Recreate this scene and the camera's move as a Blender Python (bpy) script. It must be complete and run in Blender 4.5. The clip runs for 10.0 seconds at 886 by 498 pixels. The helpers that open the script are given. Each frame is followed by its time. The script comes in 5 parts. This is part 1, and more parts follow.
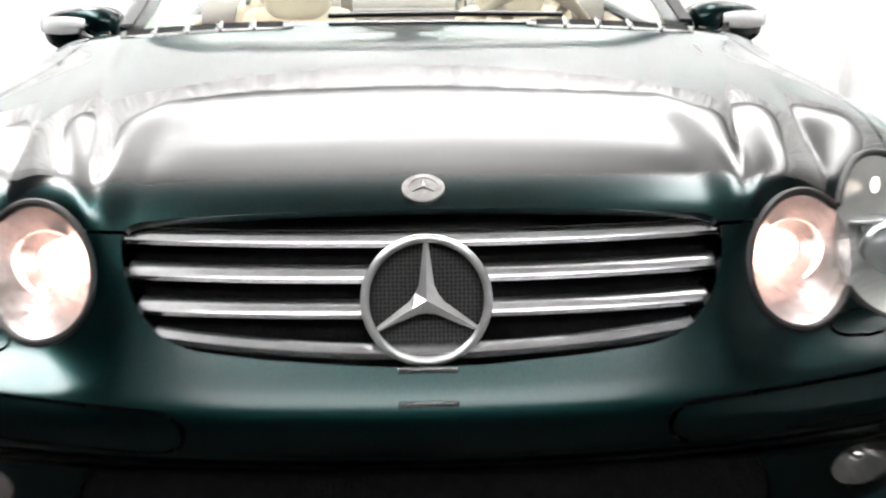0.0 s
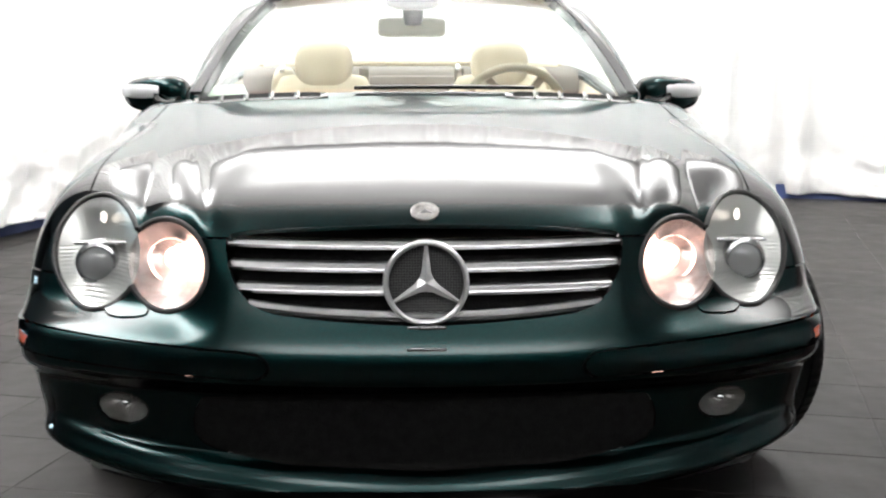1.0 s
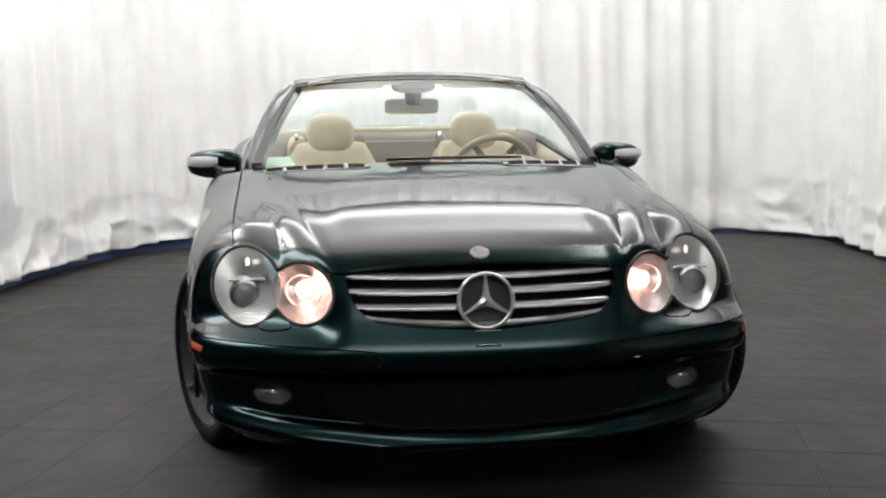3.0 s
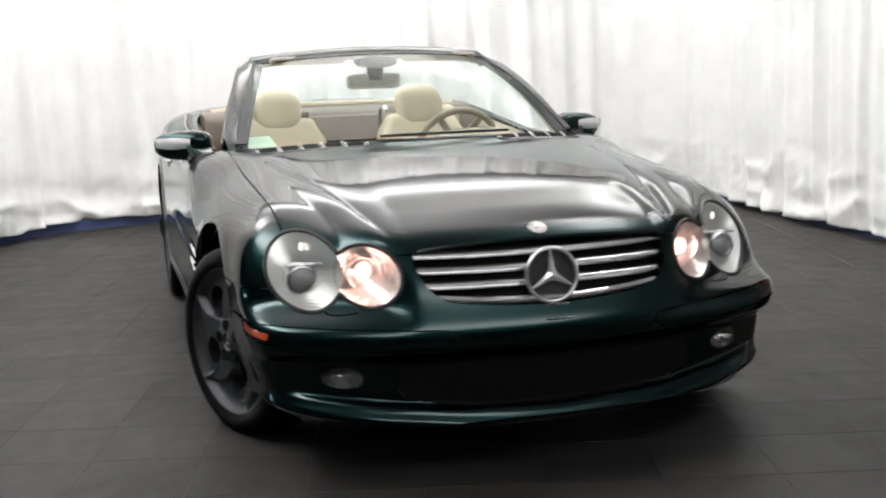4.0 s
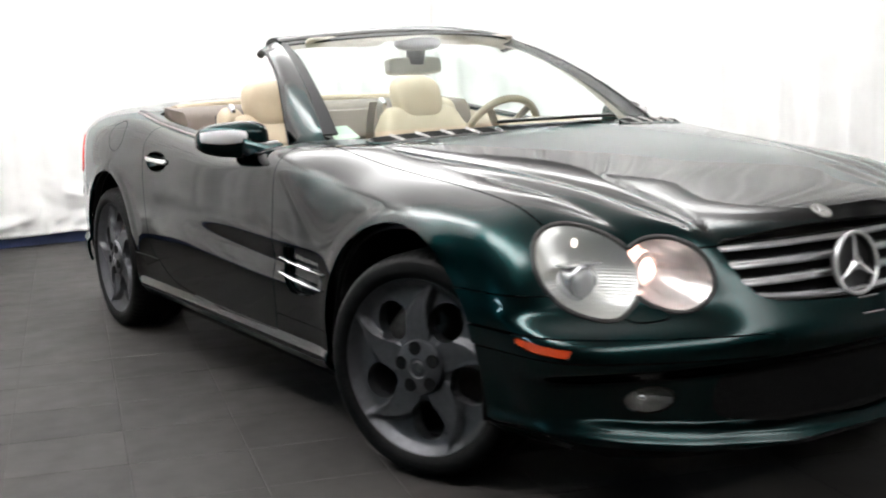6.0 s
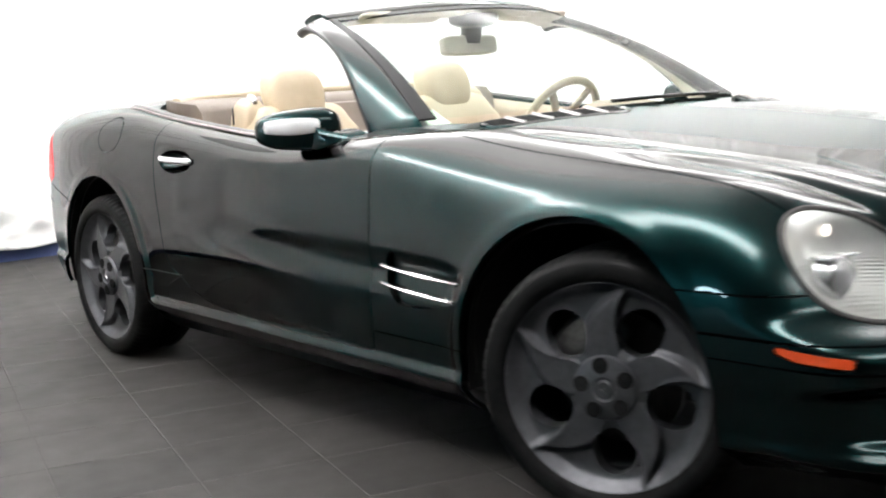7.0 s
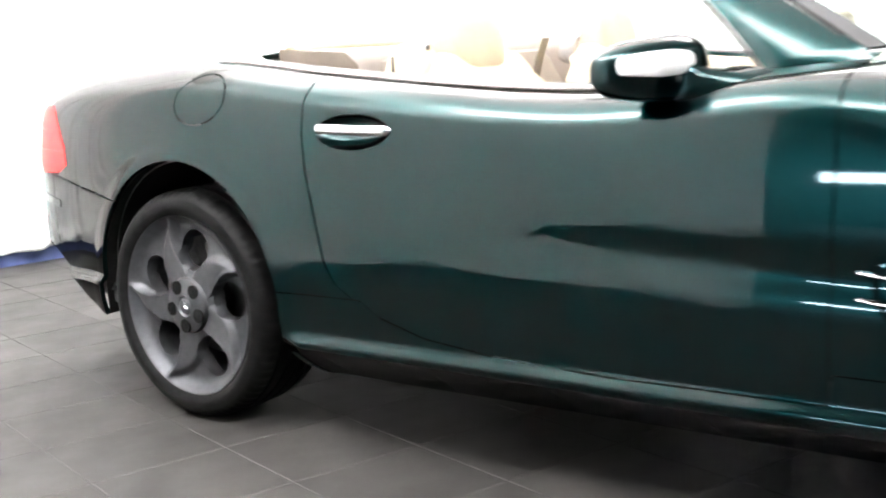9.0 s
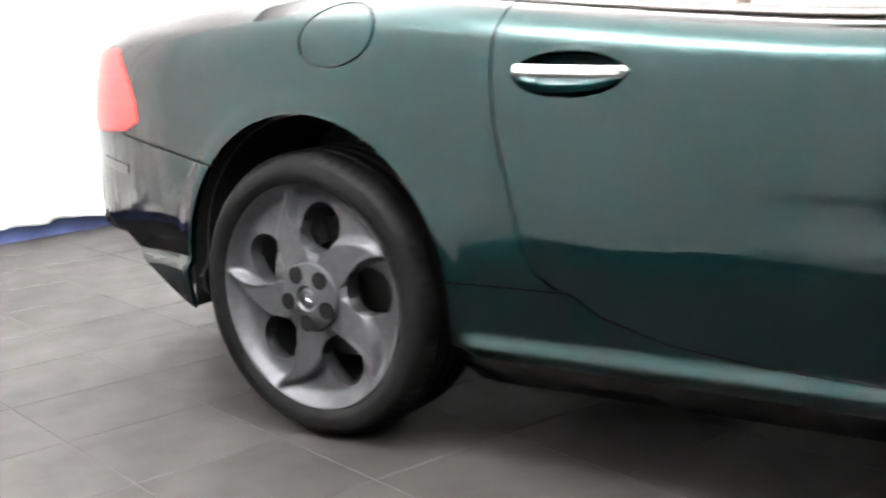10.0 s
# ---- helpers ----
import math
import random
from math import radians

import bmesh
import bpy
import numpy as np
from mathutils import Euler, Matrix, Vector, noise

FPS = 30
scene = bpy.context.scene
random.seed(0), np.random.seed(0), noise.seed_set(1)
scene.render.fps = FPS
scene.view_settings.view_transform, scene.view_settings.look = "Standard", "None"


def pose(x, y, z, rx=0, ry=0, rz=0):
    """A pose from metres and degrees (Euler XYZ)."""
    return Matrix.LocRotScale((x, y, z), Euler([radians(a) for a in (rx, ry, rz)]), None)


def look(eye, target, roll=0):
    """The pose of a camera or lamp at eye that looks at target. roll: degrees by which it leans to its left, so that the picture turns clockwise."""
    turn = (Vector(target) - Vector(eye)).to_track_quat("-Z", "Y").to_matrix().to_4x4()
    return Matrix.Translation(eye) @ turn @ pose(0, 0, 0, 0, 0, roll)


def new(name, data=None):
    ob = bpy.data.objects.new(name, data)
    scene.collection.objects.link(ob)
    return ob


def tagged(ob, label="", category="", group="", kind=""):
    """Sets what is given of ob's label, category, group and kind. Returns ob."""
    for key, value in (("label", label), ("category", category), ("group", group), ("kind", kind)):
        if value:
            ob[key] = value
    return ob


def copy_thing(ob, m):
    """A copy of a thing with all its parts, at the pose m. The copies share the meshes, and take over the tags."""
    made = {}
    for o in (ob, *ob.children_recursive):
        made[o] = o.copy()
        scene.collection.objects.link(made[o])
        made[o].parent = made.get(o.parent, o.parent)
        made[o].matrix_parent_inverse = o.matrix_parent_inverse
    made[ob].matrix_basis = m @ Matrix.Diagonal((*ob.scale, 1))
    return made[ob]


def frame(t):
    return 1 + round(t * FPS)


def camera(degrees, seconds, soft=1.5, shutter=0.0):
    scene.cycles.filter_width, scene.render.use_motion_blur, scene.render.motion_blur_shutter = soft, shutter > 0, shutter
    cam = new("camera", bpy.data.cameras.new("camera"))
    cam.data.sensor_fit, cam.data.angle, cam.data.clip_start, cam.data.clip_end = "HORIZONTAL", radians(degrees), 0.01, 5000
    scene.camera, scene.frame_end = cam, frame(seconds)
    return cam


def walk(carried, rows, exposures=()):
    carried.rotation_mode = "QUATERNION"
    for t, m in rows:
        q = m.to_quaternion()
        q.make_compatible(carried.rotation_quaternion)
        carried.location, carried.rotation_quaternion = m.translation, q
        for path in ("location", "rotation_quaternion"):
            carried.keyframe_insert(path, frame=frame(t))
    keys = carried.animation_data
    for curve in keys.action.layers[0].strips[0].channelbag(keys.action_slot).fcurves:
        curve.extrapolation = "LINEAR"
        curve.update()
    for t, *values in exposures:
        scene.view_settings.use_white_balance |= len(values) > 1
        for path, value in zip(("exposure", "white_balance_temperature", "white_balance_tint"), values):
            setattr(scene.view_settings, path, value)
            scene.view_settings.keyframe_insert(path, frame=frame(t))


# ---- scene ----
cam = camera(40.9, 10.0, soft=2.0, shutter=0.6)
PATH = [
    (0, (-0.034, -1.324, 0.978), (0.041, 0.632, 0.569), -0.5),
    (0.5, (-0.051, -1.731, 1.025), (0.025, 0.231, 0.647), 0.1),
    (1, (-0.047, -2.117, 1.045), (0.023, -0.145, 0.721), 0.0),
    (1.5, (-0.047, -2.489, 1.08), (-0.026, -0.51, 0.788), -0.8),
    (2, (-0.094, -2.818, 1.106), (-0.072, -0.835, 0.847), -1.2),
    (2.5, (-0.227, -3.06, 1.171), (-0.172, -1.075, 0.932), -1.2),
    (2.7, (-0.323, -3.128, 1.184), (-0.19, -1.147, 0.936), -0.8),
    (3.25, (-0.69, -3.165, 1.213), (-0.385, -1.19, 0.938), -1.1),
    (3.8, (-1.086, -3.105, 1.25), (-0.593, -1.193, 0.937), -1.5),
    (4, (-1.24, -3.03, 1.25), (-0.687, -1.135, 0.926), -1.8),
    (4.5, (-1.59, -2.78, 1.219), (-0.947, -0.914, 0.895), -1.5),
    (5, (-1.914, -2.496, 1.174), (-1.122, -0.685, 0.869), -0.8),
    (5.2, (-2.04, -2.367, 1.163), (-1.166, -0.594, 0.862), -1.0),
    (5.7, (-2.31, -2.035, 1.146), (-1.305, -0.315, 0.843), -1.5),
    (6.3, (-2.575, -1.589, 1.125), (-1.464, 0.045, 0.818), -2.2),
    (6.5, (-2.644, -1.4, 1.117), (-1.494, 0.207, 0.81), -2.5),
    (7, (-2.769, -0.936, 1.064), (-1.513, 0.591, 0.764), -2.9),
    (7.5, (-2.867, -0.468, 1.047), (-1.526, 0.983, 0.732), -3.7),
    (8, (-2.907, -0.001, 1.002), (-1.48, 1.363, 0.686), -3.6),
    (8.5, (-2.933, 0.466, 0.998), (-1.444, 1.762, 0.675), -3.5),
    (9, (-2.893, 0.908, 0.972), (-1.353, 2.14, 0.64), -3.5),
    (9.5, (-2.825, 1.328, 0.937), (-1.252, 2.51, 0.58), -3.3),
    (10, (-2.712, 1.724, 0.91), (-1.122, 2.875, 0.523), -3.1),
]
EXPOSURES = [(0.0, 0.38), (1.0, 0.24), (2.5, -0.62), (4.0, -0.35), (5.0, -0.2), (6.5, 0.15), (7.0, 0.4), (8.0, 1.03), (10.0, 1.54)]
walk(cam, [(t, look(eye, target, roll)) for t, eye, target, roll in PATH], EXPOSURES)

# ---- world and lamps ----
world = bpy.data.worlds.new("world")
world.use_nodes = True
world.node_tree.nodes["Background"].inputs[0].default_value = (0.9, 0.95, 1.0, 1)
world.node_tree.nodes["Background"].inputs[1].default_value = 0.02
scene.world = world


def area_lamp(name, x, y, z, sx, sy, watts, colour=(1.0, 0.99, 0.995), turn=0):
    data = bpy.data.lights.new(name, "AREA")
    data.shape, data.size, data.size_y, data.energy, data.color = "RECTANGLE", sx, sy, watts, colour
    ob = new(name, data)
    ob.matrix_world = pose(x, y, z, 0, 0, turn)
    return ob


CEILING, GROUND = 3.5, 0.022
# unseen fill lamps added close under the white ceiling, shining up at it (x, y, width, depth, drop, watts)
for lx, ly, lsx, lsy, drop, watts in ((0.5, 5.2, 4.0, 0.9, 0.5, 200), (0.0, 3.1, 2.4, 2.6, 0.8, 95), (-2.1, 3.7, 0.4, 1.4, 0.25, 70), (2.8, 3.4, 0.4, 3.0, 0.3, 68), (-2.7, 0.9, 0.9, 3.2, 0.3, 260), (1.7, 1.4, 0.6, 1.8, 0.25, 80)):
    area_lamp("bounce_fill", lx, ly, 0, lsx, lsy, watts).matrix_world = pose(lx, ly, CEILING - drop, 180)
# unseen fill added ahead of the nose to brighten what the front reflects
area_lamp("front_fill", 0, 0, 0, 5.0, 1.6, 285).matrix_world = pose(0.0, -4.2, CEILING - 0.5, 180)
# one unseen strip lamp, added to brighten the upper half of the curtain
area_lamp("curtain_fill", 0, 0, 0, 0.25, 2.2, 38).matrix_world = pose(-1.55, 3.5, 2.7, 0, 104, 0)
# bluish unseen fill added before the closed west wall, for tinted reflections
area_lamp("blue_fill", 0, 0, 0, 0.2, 1.2, 26, (0.6, 0.87, 1.0)).matrix_world = pose(-7.85, 3.75, 0.85, 0, -90, 0)

# ---- materials ----
def material(name, colour, rough=0.5, metal=0.0, coat=0.0, **more):
    m = bpy.data.materials.new(name)
    m.use_nodes = True
    b = m.node_tree.nodes["Principled BSDF"]
    b.inputs["Base Color"].default_value = (*colour, 1)
    b.inputs["Roughness"].default_value = rough
    b.inputs["Metallic"].default_value = metal
    b.inputs["Coat Weight"].default_value = coat
    b.inputs["Coat Roughness"].default_value = 0.03
    for key, value in more.items():
        b.inputs[key.replace("_", " ")].default_value = value
    return m


def nodes_of(m):
    return m.node_tree.nodes, m.node_tree.links, m.node_tree.nodes["Principled BSDF"]


def add(m, kind, **sets):
    n = m.node_tree.nodes.new(kind)
    for key, value in sets.items():
        n.inputs[key.replace("_", " ")].default_value = value
    return n


def mottle(m, scale, low, high, detail=6.0, stretch=(1, 1, 1), to="Base Color", bump=0.0, bump_scale=0, distance=0.002):
    """Two-scale noise between two values on one input, with an optional fine relief."""
    nodes, links, b = nodes_of(m)
    coord = nodes.new("ShaderNodeTexCoord")
    mapping = add(m, "ShaderNodeMapping", Scale=stretch)
    links.new(coord.outputs["Object"], mapping.inputs["Vector"])
    n1 = add(m, "ShaderNodeTexNoise", Scale=scale, Detail=detail, Roughness=0.6)
    links.new(mapping.outputs[0], n1.inputs["Vector"])
    ramp = nodes.new("ShaderNodeValToRGB")
    ramp.color_ramp.elements[0].position, ramp.color_ramp.elements[1].position = 0.3, 0.7
    as_colour = (lambda v: (*v, 1)) if to == "Base Color" else (lambda v: (v, v, v, 1))
    ramp.color_ramp.elements[0].color, ramp.color_ramp.elements[1].color = as_colour(low), as_colour(high)
    links.new(n1.outputs["Fac"], ramp.inputs["Fac"])
    links.new(ramp.outputs["Color"], b.inputs[to])
    if bump:
        n2 = add(m, "ShaderNodeTexNoise", Scale=bump_scale, Detail=4.0)
        links.new(mapping.outputs[0], n2.inputs["Vector"])
        bn = add(m, "ShaderNodeBump", Strength=bump, Distance=distance)
        links.new(n2.outputs["Fac"], bn.inputs["Height"])
        links.new(bn.outputs["Normal"], b.inputs["Normal"])
    return m


def car_paint():
    m = material("green_metallic_paint", (0.006, 0.02, 0.02), 0.29, 1.0, 0.9, Coat_IOR=1.39, Specular_Tint=(0.09, 0.24, 0.24, 1.0), Coat_Tint=(0.93, 1.0, 1.0, 1.0))
    nodes, links, b = nodes_of(m)
    coord = nodes.new("ShaderNodeTexCoord")
    flake = add(m, "ShaderNodeTexVoronoi", Scale=900.0)
    links.new(coord.outputs["Object"], flake.inputs["Vector"])
    ramp = nodes.new("ShaderNodeValToRGB")
    ramp.color_ramp.elements[0].color, ramp.color_ramp.elements[1].color = (0.0017, 0.0118, 0.0121, 1), (0.0033, 0.0230, 0.0234, 1)
    links.new(flake.outputs["Color"], ramp.inputs["Fac"])
    links.new(ramp.outputs["Color"], b.inputs["Base Color"])
    dust = add(m, "ShaderNodeTexNoise", Scale=2.5, Detail=8.0)
    links.new(coord.outputs["Object"], dust.inputs["Vector"])
    span = add(m, "ShaderNodeMapRange", To_Min=0.02, To_Max=0.06)
    links.new(dust.outputs["Fac"], span.inputs["Value"])
    links.new(span.outputs[0], b.inputs["Coat Roughness"])
    return m


def clear_glass(name, tint, gloss=1.0):
    m = bpy.data.materials.new(name)
    m.use_nodes = True
    nodes, links = m.node_tree.nodes, m.node_tree.links
    nodes.remove(nodes["Principled BSDF"])
    see, shine, mix, fr = (nodes.new(k) for k in ("ShaderNodeBsdfTransparent", "ShaderNodeBsdfGlossy", "ShaderNodeMixShader", "ShaderNodeLayerWeight"))
    see.inputs["Color"].default_value = (*tint, 1)
    shine.inputs["Roughness"].default_value = 0.02
    fr.inputs["Blend"].default_value = 0.5
    rise = nodes.new("ShaderNodeMath")
    rise.operation = "POWER"
    rise.inputs[1].default_value = 5.0
    links.new(fr.outputs["Facing"], rise.inputs[0])
    amount = add(m, "ShaderNodeMapRange", To_Min=0.05 * gloss, To_Max=0.8 * gloss)
    links.new(rise.outputs[0], amount.inputs["Value"])
    links.new(amount.outputs[0], mix.inputs[0])
    links.new(see.outputs[0], mix.inputs[1])
    links.new(shine.outputs[0], mix.inputs[2])
    links.new(mix.outputs[0], nodes["Material Output"].inputs["Surface"])
    return m


def glowing(name, colour, strength):
    m = material(name, colour, 0.4)
    b = m.node_tree.nodes["Principled BSDF"]
    b.inputs["Emission Color"].default_value = (*colour, 1)
    b.inputs["Emission Strength"].default_value = strength
    return m


PAINT = car_paint()
BLACK = mottle(material("black_plastic", (0.015, 0.015, 0.016), 0.5), 30, (0.012, 0.012, 0.013), (0.02, 0.02, 0.021), bump=0.1, bump_scale=900)
GLOSS_BLACK = material("gloss_black", (0.008, 0.008, 0.009), 0.15)
RUBBER = mottle(material("tyre_rubber", (0.012, 0.012, 0.012), 0.45, Specular_IOR_Level=0.05), 25, (0.0045, 0.0045, 0.0047), (0.009, 0.0088, 0.0087), bump=0.15, bump_scale=300)
SEAL = material("rubber_seal", (0.02, 0.019, 0.019), 0.5)
ALLOY = mottle(material("grey_alloy", (0.16, 0.16, 0.17), 0.46, 0.75), 40, (0.056, 0.057, 0.062), (0.077, 0.078, 0.084))
# brake disc metal, with the shade behind the spokes put into its colour
ALLOY_DARK = mottle(material("shaded_alloy", (0.1, 0.1, 0.1), 0.5, 0.7), 40, (0.02, 0.02, 0.02), (0.04, 0.039, 0.038))
CHROME = material("chrome", (0.82, 0.82, 0.83), 0.08, 1.0)
SATIN = mottle(material("satin_silver", (0.7, 0.7, 0.71), 0.27, 0.95), 60, (0.54, 0.54, 0.55), (0.64, 0.64, 0.65))
BRIGHT = mottle(material("bright_plated", (0.9, 0.9, 0.91), 0.18, 0.7), 80, (0.82, 0.82, 0.83), (0.88, 0.88, 0.89))
STEEL = mottle(material("brake_steel", (0.35, 0.34, 0.33), 0.4, 0.9), 50, (0.25, 0.24, 0.23), (0.45, 0.44, 0.43))
GLASS = clear_glass("windscreen_glass", (0.86, 0.95, 0.91), 0.55)
LENS = clear_glass("lens_glass", (0.97, 0.98, 0.98), 0.45)
CREAM = mottle(material("cream_leather", (0.4, 0.32, 0.22), 0.5), 9, (0.40, 0.325, 0.225), (0.47, 0.39, 0.28), bump=0.25, bump_scale=260)
TAN = mottle(material("beige_trim", (0.3, 0.24, 0.17), 0.6), 9, (0.27, 0.21, 0.15), (0.33, 0.27, 0.2), bump=0.2, bump_scale=300)
WOOD = mottle(material("burr_wood", (0.22, 0.09, 0.03), 0.25, 0, 0.6), 14, (0.16, 0.06, 0.02), (0.34, 0.16, 0.06), stretch=(1, 3, 3))
RED = mottle(material("red_lens", (0.7, 0.04, 0.04), 0.35, Specular_IOR_Level=0.12), 40, (0.66, 0.035, 0.035), (0.76, 0.055, 0.05))
ORANGE = material("amber_lens", (0.42, 0.05, 0.012), 0.25, 0, 0.3)
BULB = glowing("lit_bulb", (1.0, 0.64, 0.53), 10.0)
SIDE_BULB = glowing("parking_bulb", (1.0, 0.9, 0.8), 2.0)
CLEAR = material("clear_lens", (0.85, 0.85, 0.86), 0.25, 0.0, 0.8)
BROWN_TRIM = mottle(material("brown_trim", (0.3, 0.26, 0.25), 0.35, 0.6), 30, (0.26, 0.225, 0.22), (0.34, 0.3, 0.29))
PALE_TRIM = mottle(material("pale_trim", (0.6, 0.56, 0.5), 0.6), 9, (0.55, 0.51, 0.45), (0.63, 0.59, 0.53), bump=0.1, bump_scale=300)
PAPER = material("pale_green_card", (0.62, 0.75, 0.62), 0.6)

# ---- helpers for meshes ----
def mesh_object(name, verts, faces, mat, parent=None, label="", smooth=False):
    me = bpy.data.meshes.new(name)
    me.from_pydata([tuple(v) for v in verts], [], [tuple(f) for f in faces])
    me.update()
    if smooth:
        me.shade_smooth()
    me.materials.append(mat)
    ob = new(name, me)
    ob.parent = parent
    if label:
        ob["label"] = label
    return ob


def part(name, bm, mat, parent, label="", smooth=True, angle=35):
    """Links a bmesh as one mesh object under a thing or a part."""
    bmesh.ops.recalc_face_normals(bm, faces=bm.faces[:])
    me = bpy.data.meshes.new(name)
    bm.to_mesh(me)
    bm.free()
    if smooth:
        me.shade_smooth()
        me.set_sharp_from_angle(angle=radians(angle))
    me.materials.append(mat)
    ob = new(name, me)
    ob.parent = parent
    if label:
        ob["label"] = label
    return ob


def spline(xs, ys):
    """A natural cubic spline through few knots, straight beyond its ends."""
    xs, ys = np.array(xs, float), np.array(ys, float)
    n, h = len(xs), np.diff(xs)
    a, r = np.eye(n), np.zeros(n)
    for i in range(1, n - 1):
        a[i, i - 1:i + 2] = h[i - 1], 2 * (h[i - 1] + h[i]), h[i]
        r[i] = 6 * ((ys[i + 1] - ys[i]) / h[i] - (ys[i] - ys[i - 1]) / h[i - 1])
    m2 = np.linalg.solve(a, r)
    s0 = (ys[1] - ys[0]) / h[0] - h[0] * m2[1] / 6
    s1 = (ys[-1] - ys[-2]) / h[-1] + h[-1] * m2[-2] / 6

    def value(x):
        x = np.asarray(x, float)
        c = np.clip(x, xs[0], xs[-1])
        i = np.clip(np.searchsorted(xs, c) - 1, 0, n - 2)
        u, v, w = xs[i + 1] - c, c - xs[i], h[i]
        s = (m2[i] * u ** 3 + m2[i + 1] * v ** 3) / (6 * w) + (ys[i] / w - m2[i] * w / 6) * u + (ys[i + 1] / w - m2[i + 1] * w / 6) * v
        return s + np.where(x < xs[0], (x - xs[0]) * s0, 0) + np.where(x > xs[-1], (x - xs[-1]) * s1, 0)
    return value


def box_bm(cx, cy, cz, sx, sy, sz, bevel=0.0, seg=2, bm=None):
    bm2 = bmesh.new()
    bmesh.ops.create_cube(bm2, size=1.0, matrix=Matrix.LocRotScale((cx, cy, cz), None, (sx, sy, sz)))
    if bevel:
        bmesh.ops.bevel(bm2, geom=bm2.edges[:], offset=bevel, segments=seg, affect="EDGES", profile=0.5)
    return bm2


# ---- room ----
def curve_points(knots, step):
    """Points at even steps along a smooth line through the knots."""
    k = np.array(knots, float)
    s = np.concatenate([[0], np.cumsum(np.linalg.norm(np.diff(k, axis=0), axis=1))])
    fx, fy = spline(s, k[:, 0]), spline(s, k[:, 1])
    u = np.arange(0, s[-1], step)
    return np.stack([fx(u), fy(u)], 1), u


CURTAIN_LINE = [(-2.60, 2.5), (-2.55, 3.0), (-2.44, 3.7), (-2.2, 4.7), (-1.93, 5.5), (-1.62, 6.0), (-1.1, 6.27), (-0.4, 6.3), (0.3, 6.24), (0.85, 6.14), (1.6, 6.15), (2.4, 6.2), (3.1, 6.07), (3.45, 5.75), (3.47, 4.8), (3.36, 3.4), (3.4, 1.5)]


def curtain():
    m = mottle(material("white_curtain", (0.8, 0.8, 0.79), 0.85), 3.0, (0.74, 0.74, 0.73), (0.83, 0.83, 0.82), bump=0.1, bump_scale=9, distance=0.02)
    b = m.node_tree.nodes["Principled BSDF"]
    b.inputs["Sheen Weight"].default_value = 0.15
    pts, u = curve_points(CURTAIN_LINE, 0.02)
    tangent = np.gradient(pts, axis=0)
    tangent /= np.linalg.norm(tangent, axis=1)[:, None]
    out = np.stack([-tangent[:, 1], tangent[:, 0]], 1)
    zs = np.concatenate([np.linspace(0.098, 0.6, 28), np.linspace(0.66, 3.38, 42)])
    n, rows = len(u), len(zs)
    rng = np.random.default_rng(3)
    phase = np.cumsum(rng.uniform(0.6, 1.5, n)) * 0.02 * 2 * math.pi / 0.30
    big = np.interp(u, np.arange(0, u[-1] + 1, 0.7), rng.uniform(-1, 1, len(np.arange(0, u[-1] + 1, 0.7))))
    gate = 0.35 + 0.9 * np.abs(np.interp(u, np.arange(0, u[-1] + 1, 0.45), rng.uniform(-1, 1, len(np.arange(0, u[-1] + 1, 0.45)))))
    verts = []
    for z in zs:
        low = max(0.0, 1 - z / 0.7)
        wave = 0.030 * gate * (0.5 + 0.5 * np.clip(u / 4.0, 0, 1)) * (np.sin(phase + 0.25 * math.sin(z * 1.3)) + 0.6 * np.sin(1.63 * phase + 0.7 * z)) + 0.05 * big
        crease = np.array([abs(noise.noise((ui * 3.0, z * 4.5, 1.7))) * 1.6 - 0.4 + 0.5 * abs(noise.noise((ui * 8.0, z * 10.0, 5.1))) for ui in u])
        wave = wave + (0.006 + 0.07 * low ** 1.3) * crease
        hem = 0.05 * np.array([noise.noise((ui * 2.5, 0, 9.0)) for ui in u]) * (low ** 2)
        hem = hem - 0.05 * np.clip((pts[:, 0] - 1.2) / 0.6, 0, 1) * low ** 2
        p = pts + out * wave[:, None]
        verts += [(p[i, 0], p[i, 1], max(GROUND + 0.012, z + hem[i])) for i in range(n)]
    faces = [(r * n + i, r * n + i + 1, (r + 1) * n + i + 1, (r + 1) * n + i) for r in range(rows - 1) for i in range(n - 1)]
    ob = mesh_object("curtain", verts, faces, m, smooth=True)
    solid = ob.modifiers.new("thickness", "SOLIDIFY")
    solid.thickness = 0.004
    return tagged(ob, "white crinkled fabric curtain hanging round the studio", "curtain")


def skirting():
    m = mottle(material("blue_strip", (0.06, 0.085, 0.22), 0.6), 12, (0.05, 0.075, 0.19), (0.075, 0.105, 0.26))
    pts, u = curve_points(CURTAIN_LINE, 0.08)
    tangent = np.gradient(pts, axis=0)
    tangent /= np.linalg.norm(tangent, axis=1)[:, None]
    out = np.stack([tangent[:, 1], -tangent[:, 0]], 1)
    verts, faces = [], []
    for i, p in enumerate(pts):
        back, front = p - out[i] * 0.11, p - out[i] * 0.08
        verts += [(*front, GROUND), (*front, 0.125), (*back, 0.125), (*back, GROUND)]
        if i:
            a, b2 = 4 * (i - 1), 4 * i
            faces += [(a + k, b2 + k, b2 + (k + 1) % 4, a + (k + 1) % 4) for k in range(4)]
    return tagged(mesh_object("baseboard", verts, faces, m), "blue painted strip along the foot of the curtain wall", "baseboard", kind="structure")


